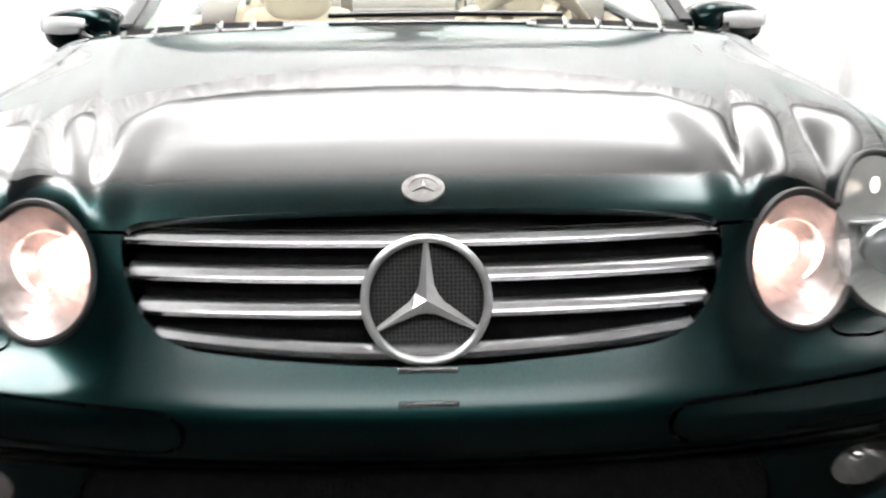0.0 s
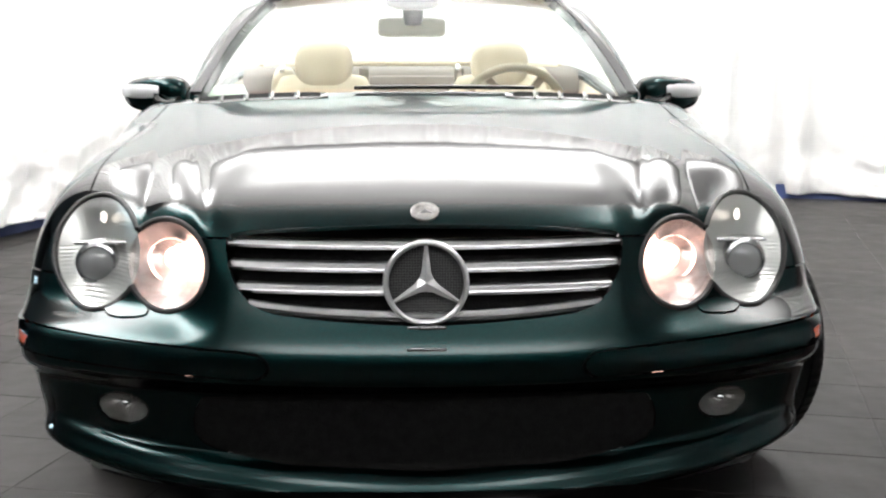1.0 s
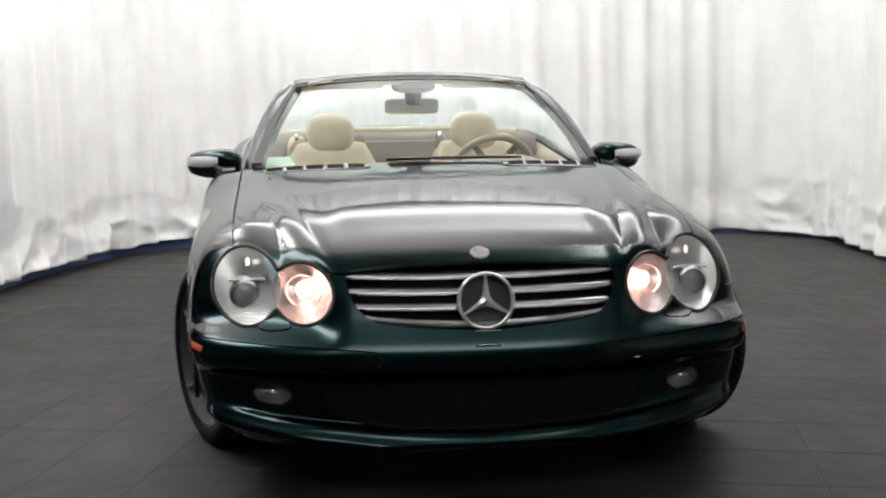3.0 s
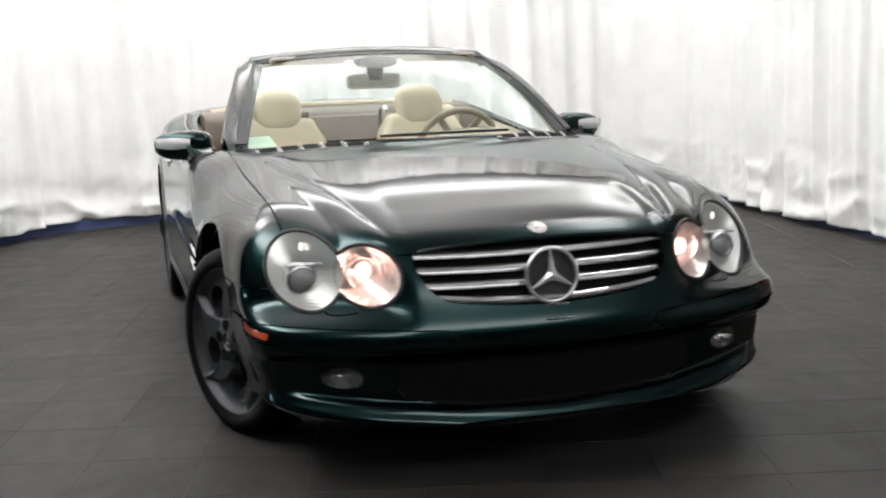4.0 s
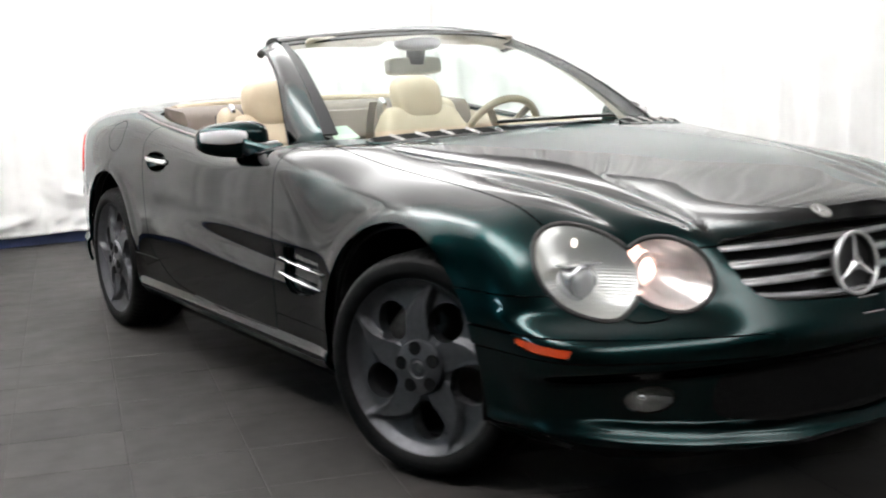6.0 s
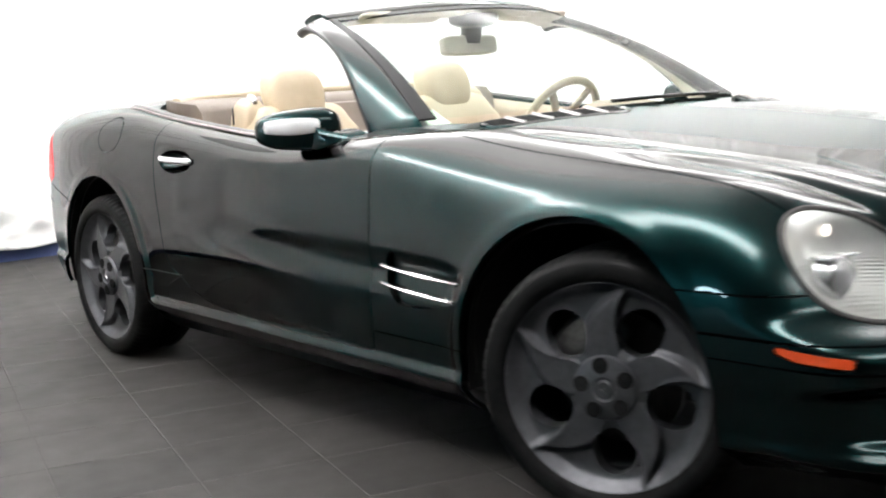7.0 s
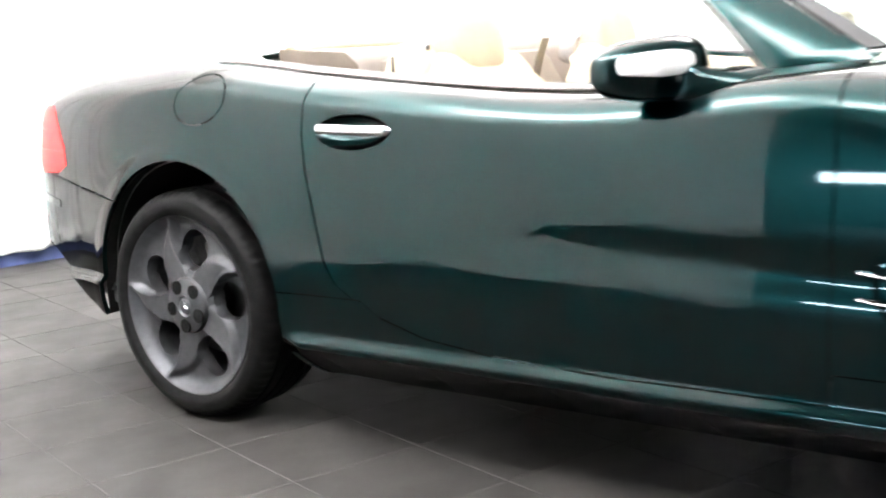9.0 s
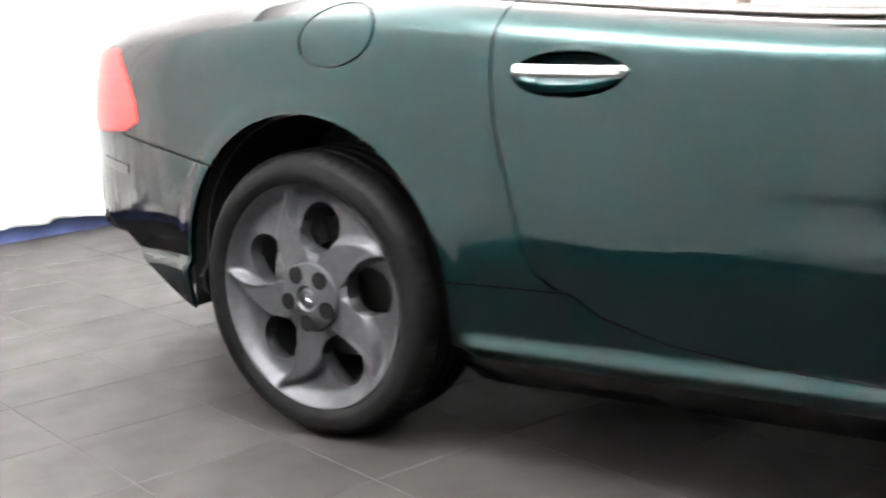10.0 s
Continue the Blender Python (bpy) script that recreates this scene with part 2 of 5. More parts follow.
def room():
    # unseen walls are added; dim and dark tones hold down reflections in the paint
    grey = mottle(material("grey_wall", (0.4, 0.4, 0.4), 0.8), 2, (0.55, 0.55, 0.55), (0.65, 0.65, 0.64), bump=0.2, bump_scale=60)
    dim = mottle(material("dark_wall", (0.05, 0.055, 0.06), 0.8), 2, (0.18, 0.2, 0.21), (0.24, 0.26, 0.27), bump=0.2, bump_scale=60)
    dark = mottle(material("charcoal_wall", (0.07, 0.07, 0.075), 0.8), 2, (0.06, 0.06, 0.063), (0.085, 0.085, 0.09), bump=0.2, bump_scale=60)
    top = mottle(material("ceiling_paint", (0.2, 0.2, 0.2), 0.9), 2, (0.76, 0.76, 0.75), (0.82, 0.82, 0.81))
    x0, x1, y0, y1 = -8.0, 5.0, -9.0, 8.6
    for name, c, s in (("wall_north", ((x0 + x1) / 2, y1 + 0.1), (x1 - x0 + 0.4, 0.2)), ("wall_south", ((x0 + x1) / 2, y0 - 0.1), (x1 - x0 + 0.4, 0.2)),
                       ("wall_west", (x0 - 0.1, (y0 + y1) / 2), (0.2, y1 - y0)), ("wall_east", (x1 + 0.1, (y0 + y1) / 2), (0.2, y1 - y0))):
        tagged(part(name, box_bm(c[0], c[1], CEILING / 2, s[0], s[1], CEILING - 0.01), {"wall_west": dim, "wall_south": dark}.get(name, grey), None, smooth=False), "unseen dark wall added to keep the nose's reflections low" if name == "wall_south" else "unseen plain grey wall added to close the hall", "wall", kind="structure")
    # unseen ceiling, white so that it throws the fill lamps' light back down
    tagged(part("ceiling", box_bm((x0 + x1) / 2, (y0 + y1) / 2, CEILING + 0.1, x1 - x0 + 0.4, y1 - y0 + 0.4, 0.2), top, None, smooth=False), "unseen flat white ceiling added to bounce the fill lamps", "ceiling", kind="structure")
    slab = mottle(material("floor_grout", (0.09, 0.088, 0.085), 0.8), 3.5, (0.017, 0.016, 0.0152), (0.032, 0.0303, 0.0287))
    tagged(part("floor", box_bm((x0 + x1) / 2, (y0 + y1) / 2, GROUND - 0.1015, x1 - x0 + 0.4, y1 - y0 + 0.4, 0.2), slab, None, smooth=False), "dark grey stone tile floor with pale joints", "floor", kind="structure")


curtain()
skirting()
room()

# ---- car body: one smooth closed form, cut into panels ----
def smax(a, b, k):
    h = np.maximum(k - np.abs(a - b), 0) / k
    return np.maximum(a, b) + h ** 3 * k / 6


def step(x, a, b):
    t = np.clip((x - a) / (b - a), 0, 1)
    return t * t * t * (t * (6 * t - 15) + 10)


def bell(x, c, w):
    return np.exp(-((x - c) / w) ** 2)


half_width = spline([-0.2, 0.1, 0.3, 0.55, 0.87, 1.3, 2.0, 2.75, 3.37, 3.75, 4.05, 4.3, 4.6],
                    [0.78, 0.812, 0.843, 0.869, 0.898, 0.910, 0.908, 0.909, 0.911, 0.890, 0.828, 0.75, 0.64])
tumble = spline([0.1, 0.18, 0.26, 0.36, 0.5, 0.6, 0.7, 0.8, 0.9, 1.0],
                [-0.24, -0.125, -0.032, -0.006, 0.0, -0.002, -0.007, -0.017, -0.038, -0.07])
nose = spline([0.1, 0.2, 0.32, 0.43, 0.475, 0.52, 0.57, 0.62, 0.67, 0.71, 0.78, 0.95],
              [0.05, 0.05, 0.05, 0.044, 0.046, 0.067, 0.095, 0.120, 0.152, 0.186, 0.275, 0.58])
nose_lamp = spline([0.1, 0.2, 0.32, 0.43, 0.475, 0.51, 0.545, 0.60, 0.67, 0.75, 0.82, 0.95],
                   [0.05, 0.05, 0.05, 0.044, 0.046, 0.068, 0.10, 0.135, 0.15, 0.18, 0.24, 0.42])
tail_end = spline([0.1, 0.25, 0.45, 0.6, 0.75, 0.9, 1.0], [4.25, 4.40, 4.48, 4.48, 4.46, 4.42, 4.38])
top_mid = spline([-0.05, 0.15, 0.345, 0.63, 0.91, 1.2, 1.5, 2.4, 3.3, 3.8, 4.2, 4.5], [0.66, 0.727, 0.785, 0.843, 0.887, 0.921, 0.944, 0.955, 1.0, 1.015, 0.99, 0.95])
top_edge = spline([-0.1, 0.1, 0.3, 0.5, 0.87, 1.2, 1.55, 1.8, 2.1, 2.5, 3.0, 3.3, 3.6, 4.0, 4.3, 4.5],
                  [0.64, 0.69, 0.737, 0.780, 0.828, 0.862, 0.899, 0.898, 0.88, 0.896, 0.944, 0.972, 0.978, 0.955, 0.915, 0.88])
crease_z = spline([1.2, 1.65, 2.2, 2.7], [0.53, 0.54, 0.565, 0.585])
FRONT_ARCH, REAR_ARCH = (0.907, 0.357, 0.368), (3.385, 0.364, 0.363)


groove_inner = spline([0.1, 0.18, 0.26, 0.4, 0.63, 1.0, 1.4], [0.40, 0.420, 0.441, 0.471, 0.515, 0.58, 0.65])
groove_outer = spline([0.1, 0.23, 0.35, 0.5, 0.78, 1.2], [0.565, 0.57, 0.576, 0.592, 0.632, 0.68])


def groove(d, width):
    """A narrow valley with a rounded floor, 1 deep."""
    return np.exp(-(np.sqrt(d * d + 6e-5) - 0.00775) / width)


def top_height(ax, y):
    s = np.abs(ax / 0.75) ** 2.2
    t = top_mid(y) + (top_edge(y) - top_mid(y)) * s
    fade = step(y, 0.05, 0.3) * (1 - step(y, 0.45, 1.2))
    g1, g2 = groove_outer(y), groove_inner(y)
    t = t + fade * (0.006 * bell(ax, g1 + 0.1, 0.06) + 0.005 * bell(ax, (g1 + g2) / 2, 0.05))
    t = t - step(y, 0.05, 0.22) * (0.011 * (1 - step(y, 0.3, 1.15)) * groove(ax - g1, 0.024) + 0.010 * (1 - 0.6 * step(y, 0.3, 1.0)) * (1 - step(y, 1.2, 1.42)) * groove(ax - g2, 0.02))
    return t


def side_out(y, z):
    w = half_width(y) + tumble(z)
    shoulder = z - (top_edge(y) - 0.068)
    w = w - (0.25 + 0.2 * step(y, 1.5, 2.1)) * step(y, 0.9, 1.5) * 0.5 * (shoulder + np.sqrt(shoulder ** 2 + 6e-5))
    amount = 0.011 * (1 - step(y, 1.7, 2.75)) * step(y, 1.2, 1.4)
    w = w - amount * bell(z, crease_z(y), 0.042)
    w = w + 0.024 * (1 - step(z, 0.268, 0.322)) * step(y, 1.22, 1.3) * (1 - step(y, 2.95, 3.05))
    for yc, zc, r in (FRONT_ARCH, REAR_ARCH):
        d = np.hypot(y - yc, np.maximum(z, zc - 0.1) - zc)
        w = w + (0.006 * bell(d, r - 0.015, 0.075) + 0.003 * (1 - step(d, r + 0.008, r + 0.06))) * (1 - 0.9 * (1 - step(y, 0.5, 0.75)))
    w = w + 0.02 * (1 - step(z, 0.37, 0.4)) * step(y, 3.6, 3.8)
    w = w - 0.03 * (1 - step(z, 0.25, 0.48)) * (1 - step(y, 0.4, 0.65)) + 0.02 * bell(z, 0.262, 0.026) * (1 - step(y, 0.5, 0.6))
    return w


def front_at(ax, z):
    mix = step(ax, 0.365, 0.50)
    high = step(z, 0.478, 0.625)
    y = nose(z) * (1 - mix) + nose_lamp(z) * mix
    band = 0.22 * ax ** 2 + 0.13 * ax ** 4
    y = y + band * (1 - high) + (0.16 * ax ** 2 + 0.45 * ax ** 4) * high
    y = y + (0.187 + 0.58 * (ax - 0.43) + 0.42 * (z - 0.63) - y) * mix * step(z, 0.486, 0.58)
    # below the band the skin steps back, and a lip stands out again at the foot
    lip_z = 0.233 + 0.13 * ax ** 2 - 0.05 * ax ** 4
    under = lip_z - z
    lip = 0.05 + 0.37 * ax ** 2 + 0.1 * ax ** 4 - 0.022 * step(ax, 0.35, 0.6) - 0.022 * bell(under, 0.034, 0.024) + 0.6 * np.maximum(0.0, under - 0.042)
    back = 0.044 + band + 0.055 + 0.015 * step(ax, 0.55, 0.75)
    rise = step(z, lip_z - 0.004, lip_z + 0.024)
    low = lip * (1 - rise) + back * rise
    return low + (y - low) * step(z, 0.375, 0.443)


def car_form(x, y, z):
    ax = np.sqrt(x * x + 1e-8)
    f = smax(ax - side_out(y, z), front_at(np.minimum(ax, 1.1), z) - y, 0.12)
    f = smax(f, y - (tail_end(z) - 0.2 * ax ** 2 - 0.4 * ax ** 4), 0.15)
    k = 0.05 + 0.24 * (1 - step(y, 1.1, 1.9)) * step(y, 0.15, 0.55) + 0.1 * step(y, 3.0, 3.8)
    return smax(f, z - top_height(ax, y), k)


def form_normal(p):
    e, g = 1.5e-3, np.zeros_like(p)
    for i in range(3):
        d = np.zeros(3)
        d[i] = e
        g[:, i] = car_form(*(p + d).T) - car_form(*(p - d).T)
    g[np.abs(p[:, 0]) < 1e-4, 0] = 0
    return g / np.linalg.norm(g, axis=1)[:, None]


def skin():
    """The right-hand half of the form as quads, found along rays from an inner core to an outer box."""
    nx, ny, nz = 96, 380, 124
    u, v, w = np.linspace(0, 1, nx), np.linspace(0, 1, ny), np.linspace(0, 1, nz)
    verts, faces, seen = [], [], {}
    core_lo, core_hi = np.array([0.0, 0.72, 0.42]), np.array([0.5, 3.8, 0.5])
    box_lo, box_hi = np.array([0.0, -0.45, -0.12]), np.array([1.15, 4.9, 1.35])
    for kind in ("front", "side", "top", "rear"):
        a, b = {"front": (u, w), "rear": (u, w), "side": (v, w), "top": (u, v)}[kind]
        A, B = np.meshgrid(a, b, indexing="ij")
        one = np.ones_like(A)
        t = {"front": (A, 0 * one, B), "rear": (A, one, B), "side": (one, A, B), "top": (A, B, one)}[kind]
        t = np.stack(t, -1).reshape(-1, 3)
        lo, hi = core_lo + t * (core_hi - core_lo), box_lo + t * (box_hi - box_lo)
        s0, s1 = np.zeros(len(t)), np.ones(len(t))
        for _ in range(34):
            mid = (s0 + s1) / 2
            inside = car_form(*(lo + (hi - lo) * mid[:, None]).T) < 0
            s0, s1 = np.where(inside, mid, s0), np.where(inside, s1, mid)
        p = lo + (hi - lo) * s0[:, None]
        index = []
        for q in p:
            key = (round(q[0], 5), round(q[1], 5), round(q[2], 5))
            if key not in seen:
                seen[key] = len(verts)
                verts.append((-q[0], q[1], q[2]))
            index.append(seen[key])
        na, nb = len(a), len(b)
        for i in range(na - 1):
            for j in range(nb - 1):
                f = (index[i * nb + j], index[(i + 1) * nb + j], index[(i + 1) * nb + j + 1], index[i * nb + j + 1])
                if len(set(f)) == 4:
                    faces.append(f)
    return np.array(verts), faces


VERTS, SKIN = skin()
SKIN = [f for f in SKIN if max(VERTS[i, 2] for i in f) > 0.12]



def cut(faces, field):
    """Splits faces along field = 0 and gives those below and those above it."""
    global VERTS
    val = field(VERTS)
    val[np.abs(val) < 2e-4] = 0.0
    low, high, made, extra = [], [], {}, []
    vl = val.tolist()
    for f in faces:
        s = [vl[i] for i in f]
        if max(s) <= 0:
            low.append(f)
        elif min(s) >= 0:
            high.append(f)
        else:
            lo, hi = [], []
            for k, i in enumerate(f):
                j = f[(k + 1) % len(f)]
                a, b = vl[i], vl[j]
                if a <= 0:
                    lo.append(i)
                if a >= 0:
                    hi.append(i)
                if a * b < 0:
                    key = (min(i, j), max(i, j))
                    if key not in made:
                        made[key] = len(VERTS) + len(extra)
                        extra.append(VERTS[i] + (VERTS[j] - VERTS[i]) * (a / (a - b)))
                    lo.append(made[key])
                    hi.append(made[key])
            if len(lo) > 2:
                low.append(tuple(lo))
            if len(hi) > 2:
                high.append(tuple(hi))
    if extra:
        VERTS = np.vstack([VERTS, np.array(extra)])
    return low, high


def parted(faces, field, gap=0.0022):
    """Inside and outside of a field with a joint between them."""
    inside, rest = cut(faces, lambda p: field(p) + gap)
    _, outside = cut(rest, lambda p: field(p) - gap)
    return inside, outside


def polygon(points, smooth=0):
    """Signed distance to a closed outline (corners cut smooth times), negative inside."""
    pts = np.array(points, float)
    for _ in range(smooth):
        nxt = np.roll(pts, -1, 0)
        pts = np.stack([0.75 * pts + 0.25 * nxt, 0.25 * pts + 0.75 * nxt], 1).reshape(-1, 2)

    def field(a, b):
        d, inside = np.full(len(a), 1e9), np.zeros(len(a), bool)
        for (x0, y0), (x1, y1) in zip(pts, np.roll(pts, -1, 0)):
            ex, ey = x1 - x0, y1 - y0
            t = np.clip(((a - x0) * ex + (b - y0) * ey) / (ex * ex + ey * ey + 1e-12), 0, 1)
            d = np.minimum(d, np.hypot(a - x0 - t * ex, b - y0 - t * ey))
            cross = ((y0 > b) != (y1 > b)) & (a < (x1 - x0) * (b - y0) / (y1 - y0 + 1e-12) + x0)
            inside ^= cross
        return np.where(inside, -d, d)
    return field


def where(field, guard):
    return lambda p: np.where(guard(p), field(p), 1.0)


def oval(ca, cb, ra, rb, turn=0.0):
    c, s = math.cos(radians(turn)), math.sin(radians(turn))

    def field(a, b):
        da, db = a - ca, b - cb
        return (np.hypot((c * da + s * db) / ra, (-s * da + c * db) / rb) - 1) * min(ra, rb)
    return field


def arch(yc, zc, r):
    return where(lambda p: np.hypot(p[:, 1] - yc, np.maximum(p[:, 2] - zc, 0)) - r, lambda p: p[:, 0] < -0.4)


def sheet(name, faces, mat, parent, mirror=None, push=0.0, rim=0.014, label=""):
    """One panel out of the cut skin; mirror: None (right side), 'left' (the other side) or 'both'."""
    used = sorted({i for f in faces for i in f})
    index = {i: k for k, i in enumerate(used)}
    p = VERTS[used]
    n = form_normal(p)
    p = p + n * push
    a, b, c = (p[[index[f[k]] for f in faces]] for k in range(3))
    flip = np.einsum("ij,ij->i", np.cross(b - a, c - a), n[[index[f[0]] for f in faces]]) < 0
    tris = [[index[i] for i in (f[::-1] if fl else f)] for f, fl in zip(faces, flip)]
    normals = [n[i] for t in tris for i in t]
    verts, out = [tuple(q) for q in p], [tuple(t) for t in tris]
    directed = {(t[k], t[(k + 1) % len(t)]) for t in tris for k in range(len(t))}
    if rim:
        inner = {}
        for i, j in directed:
            if (j, i) in directed or (abs(p[i, 0]) < 1e-4 and abs(p[j, 0]) < 1e-4):
                continue
            for q in (i, j):
                if q not in inner:
                    inner[q] = len(verts)
                    verts.append(tuple(p[q] - n[q] * rim))
            out.append((i, inner[i], inner[j], j))
            face_n = np.cross(np.array(verts[inner[i]]) - p[i], p[j] - p[i])
            face_n = face_n / (np.linalg.norm(face_n) + 1e-12)
            normals += [face_n] * 4
    verts, normals = np.array(verts), np.array(normals)
    if mirror:
        mv = verts * [-1, 1, 1]
        loops = np.cumsum([0] + [len(f) for f in out])
        mf = [tuple(reversed(f)) for f in out]
        mn = np.concatenate([normals[loops[k]:loops[k + 1]][::-1] for k in range(len(out))]) * [-1, 1, 1]
        if mirror == "left":
            verts, out, normals = mv, mf, mn
        else:
            k0 = len(verts)
            out = out + [tuple(i + k0 for i in f) for f in mf]
            verts, normals = np.vstack([verts, mv]), np.vstack([normals, mn])
    ob = mesh_object(name, verts, out, mat, parent, label, smooth=True)
    ob.data.normals_split_custom_set([tuple(q) for q in normals])
    return ob


def pair(name, faces, mat, parent, **more):
    return [sheet(name, faces, mat, parent, None, **more), sheet(name, faces, mat, parent, "left", **more)]


car = tagged(new("car"), "dark green metallic convertible, roof folded, parked on tile floor", "car")
X, Y, Z = 0, 1, 2
INTAKE_BLACK = mottle(material("intake_mesh", (0.006, 0.006, 0.006), 0.8, Specular_IOR_Level=0.08), 60, (0.004, 0.004, 0.004), (0.009, 0.009, 0.009), bump=0.5, bump_scale=220, distance=0.004)

# openings
_, faces = cut(SKIN, lambda p: 0.19 + (0.014 + 0.018 * (1 - step(np.abs(p[:, X]), 0.05, 0.75))) * (1 - step(p[:, Y], 0.3, 0.9)) + 0.06 * step(p[:, Y], 3.5, 3.7) + 0.5 * np.maximum(p[:, Y] - 3.69, 0.0) * (1 - step(p[:, Y], 4.0, 4.6)) - p[:, Z])
faces = _
for spec in (FRONT_ARCH, REAR_ARCH):
    _, faces = cut(faces, arch(*spec))
COCKPIT = [(0.9, 1.40), (0.0, 1.38), (-0.45, 1.43), (-0.63, 1.52), (-0.69, 1.66), (-0.735, 1.85), (-0.745, 2.5), (-0.735, 3.0), (-0.71, 3.2), (-0.62, 3.32), (-0.4, 3.36), (0.0, 3.37), (0.9, 3.37)]
_, faces = cut(faces, where(lambda p, q=polygon(COCKPIT): q(p[:, X], p[:, Y]), lambda p: p[:, Z] > 0.7))
GRILLE = [(0.5, 0.715), (0.0, 0.716), (-0.2, 0.712), (-0.36, 0.703), (-0.392, 0.693), (-0.388, 0.65), (-0.365, 0.60), (-0.33, 0.566), (-0.27, 0.550), (0.0, 0.534), (0.5, 0.534)]
grille_hole, faces = cut(faces, where(lambda p, q=polygon(GRILLE, 1): q(p[:, X], p[:, Z]), lambda p: p[:, Y] < 0.5))

# lamps
OUTER_LAMP, INNER_LAMP = (-0.678, 0.641, 0.103, 0.106), (-0.516, 0.630, 0.089, 0.085)
outer_f = where(lambda p, q=oval(*OUTER_LAMP): q(p[:, X], p[:, Z]), lambda p: p[:, Y] < 0.7)
inner_f = where(lambda p, q=oval(*INNER_LAMP): q(p[:, X], p[:, Z]), lambda p: p[:, Y] < 0.7)
lens_outer, faces = parted(faces, outer_f, 0.003)
lens_inner, faces = parted(faces, inner_f, 0.003)

# bonnet
SHELL = list(faces)
hood_side = spline([0.0, 0.35, 0.6, 1.0, 1.5], [0.70, 0.715, 0.725, 0.735, 0.74])


def hood_field(p):
    ax = np.abs(p[:, X])
    f = np.maximum(ax - hood_side(p[:, Y]), 0.688 - p[:, Z])
    return np.maximum(f, p[:, Y] - 1.7)


hood, faces = parted(faces, hood_field)
# front bumper and its strip
bumper_f = lambda p: np.minimum(np.maximum(p[:, Z] - 0.59, p[:, Y] - 1.0), np.maximum(np.abs(p[:, X]) - 0.6, p[:, Y] - 0.6))
bumper, faces = parted(faces, where(bumper_f, lambda p: p[:, Y] < 1.0))
STRIP = [(-0.298, 0.461), (-0.304, 0.475), (-0.32, 0.484), (-0.345, 0.487), (-0.9, 0.508), (-0.9, 0.458), (-0.345, 0.436), (-0.32, 0.438), (-0.304, 0.447)]
strip_f = where(lambda p, q=polygon(STRIP): q(p[:, X], p[:, Z]), lambda p: p[:, Y] < 0.6)
strip, bumper = parted(bumper, strip_f, 0.0026)
INTAKE = [(0.5, 0.243), (-0.2, 0.249), (-0.40, 0.272), (-0.455, 0.295), (-0.46, 0.35), (-0.43, 0.395), (0.0, 0.405), (0.5, 0.405)]
intake, bumper = cut(bumper, where(lambda p, q=polygon(INTAKE, 1): q(p[:, X], p[:, Z]), lambda p: p[:, Y] < 0.5))
washer, bumper = parted(bumper, where(lambda p, q=polygon([(-0.648, 0.536), (-0.64, 0.548), (-0.60, 0.556), (-0.556, 0.553), (-0.547, 0.543), (-0.552, 0.532), (-0.625, 0.526)], 1): q(p[:, X], p[:, Z]), lambda p: p[:, Y] < 0.5), 0.001)
fog_hole, bumper = cut(bumper, where(lambda p, q=oval(-0.607, 0.346, 0.058, 0.033): q(p[:, X], p[:, Z]), lambda p: p[:, Y] < 0.5))
marker, strip = parted(strip, where(lambda p, q=polygon([(0.255, 0.464), (0.252, 0.484), (0.395, 0.501), (0.398, 0.486), (0.35, 0.472)]): q(p[:, Y], p[:, Z]), lambda p: p[:, Y] > 0.15), 0.001)
# sill, door, flaps
SILL = [(1.0, 0.1), (1.0, 0.365), (1.645, 0.366), (1.652, 0.308), (2.1, 0.304), (2.4, 0.315), (2.57, 0.333), (2.7, 0.37), (2.758, 0.407), (3.3, 0.408), (3.3, 0.1)]
sill, faces = parted(faces, where(lambda p, q=polygon(SILL): q(p[:, Y], p[:, Z]), lambda p: p[:, X] < -0.6), 0.0015)
DOOR = [(1.64, 1.2), (1.636, 0.75), (1.643, 0.58), (1.65, 0.36), (1.66, 0.2), (2.5, 0.2), (2.758, 0.395), (2.83, 0.44), (2.858, 0.49), (2.878, 0.593), (2.902, 0.70), (2.914, 0.79), (2.912, 0.88), (2.895, 0.95), (2.89, 1.2)]
door, faces = parted(faces, where(lambda p, q=polygon(DOOR): q(p[:, Y], p[:, Z]), lambda p: p[:, X] < -0.6))
handle_f = where(lambda p, q=oval(2.755, 0.797, 0.114, 0.041): q(p[:, Y], p[:, Z]), lambda p: p[:, X] < -0.6)
handle_cup, door = cut(door, handle_f)
GILL = [(1.575, 0.56), (1.56, 0.592), (1.53, 0.597), (1.345, 0.583), (1.315, 0.56), (1.33, 0.485), (1.36, 0.462), (1.5, 0.448), (1.545, 0.465), (1.575, 0.51)]
gill_f = where(lambda p, q=polygon(GILL, 1): q(p[:, Y], p[:, Z]), lambda p: p[:, X] < -0.6)
gill_cup, faces = cut(faces, gill_f)
flap, faces = parted(faces, where(lambda p, q=oval(3.288, 0.880, 0.096, 0.062, -8): q(p[:, Y], p[:, Z]), lambda p: p[:, X] < -0.6), 0.0018)
TAIL = [(4.04, 0.872), (3.985, 0.81), (3.945, 0.75), (3.935, 0.70), (4.0, 0.676), (4.6, 0.66), (4.6, 0.87)]
tail, faces = parted(faces, where(lambda p, q=polygon(TAIL): q(p[:, Y], p[:, Z]), lambda p: p[:, X] < -0.3), 0.0015)
rear_f = lambda p: np.maximum(p[:, Z] - (0.605 + 0.156 * (p[:, Y] - 3.6)), 3.5 - p[:, Y])
rear_bumper, faces = parted(faces, where(rear_f, lambda p: p[:, Y] > 3.3))
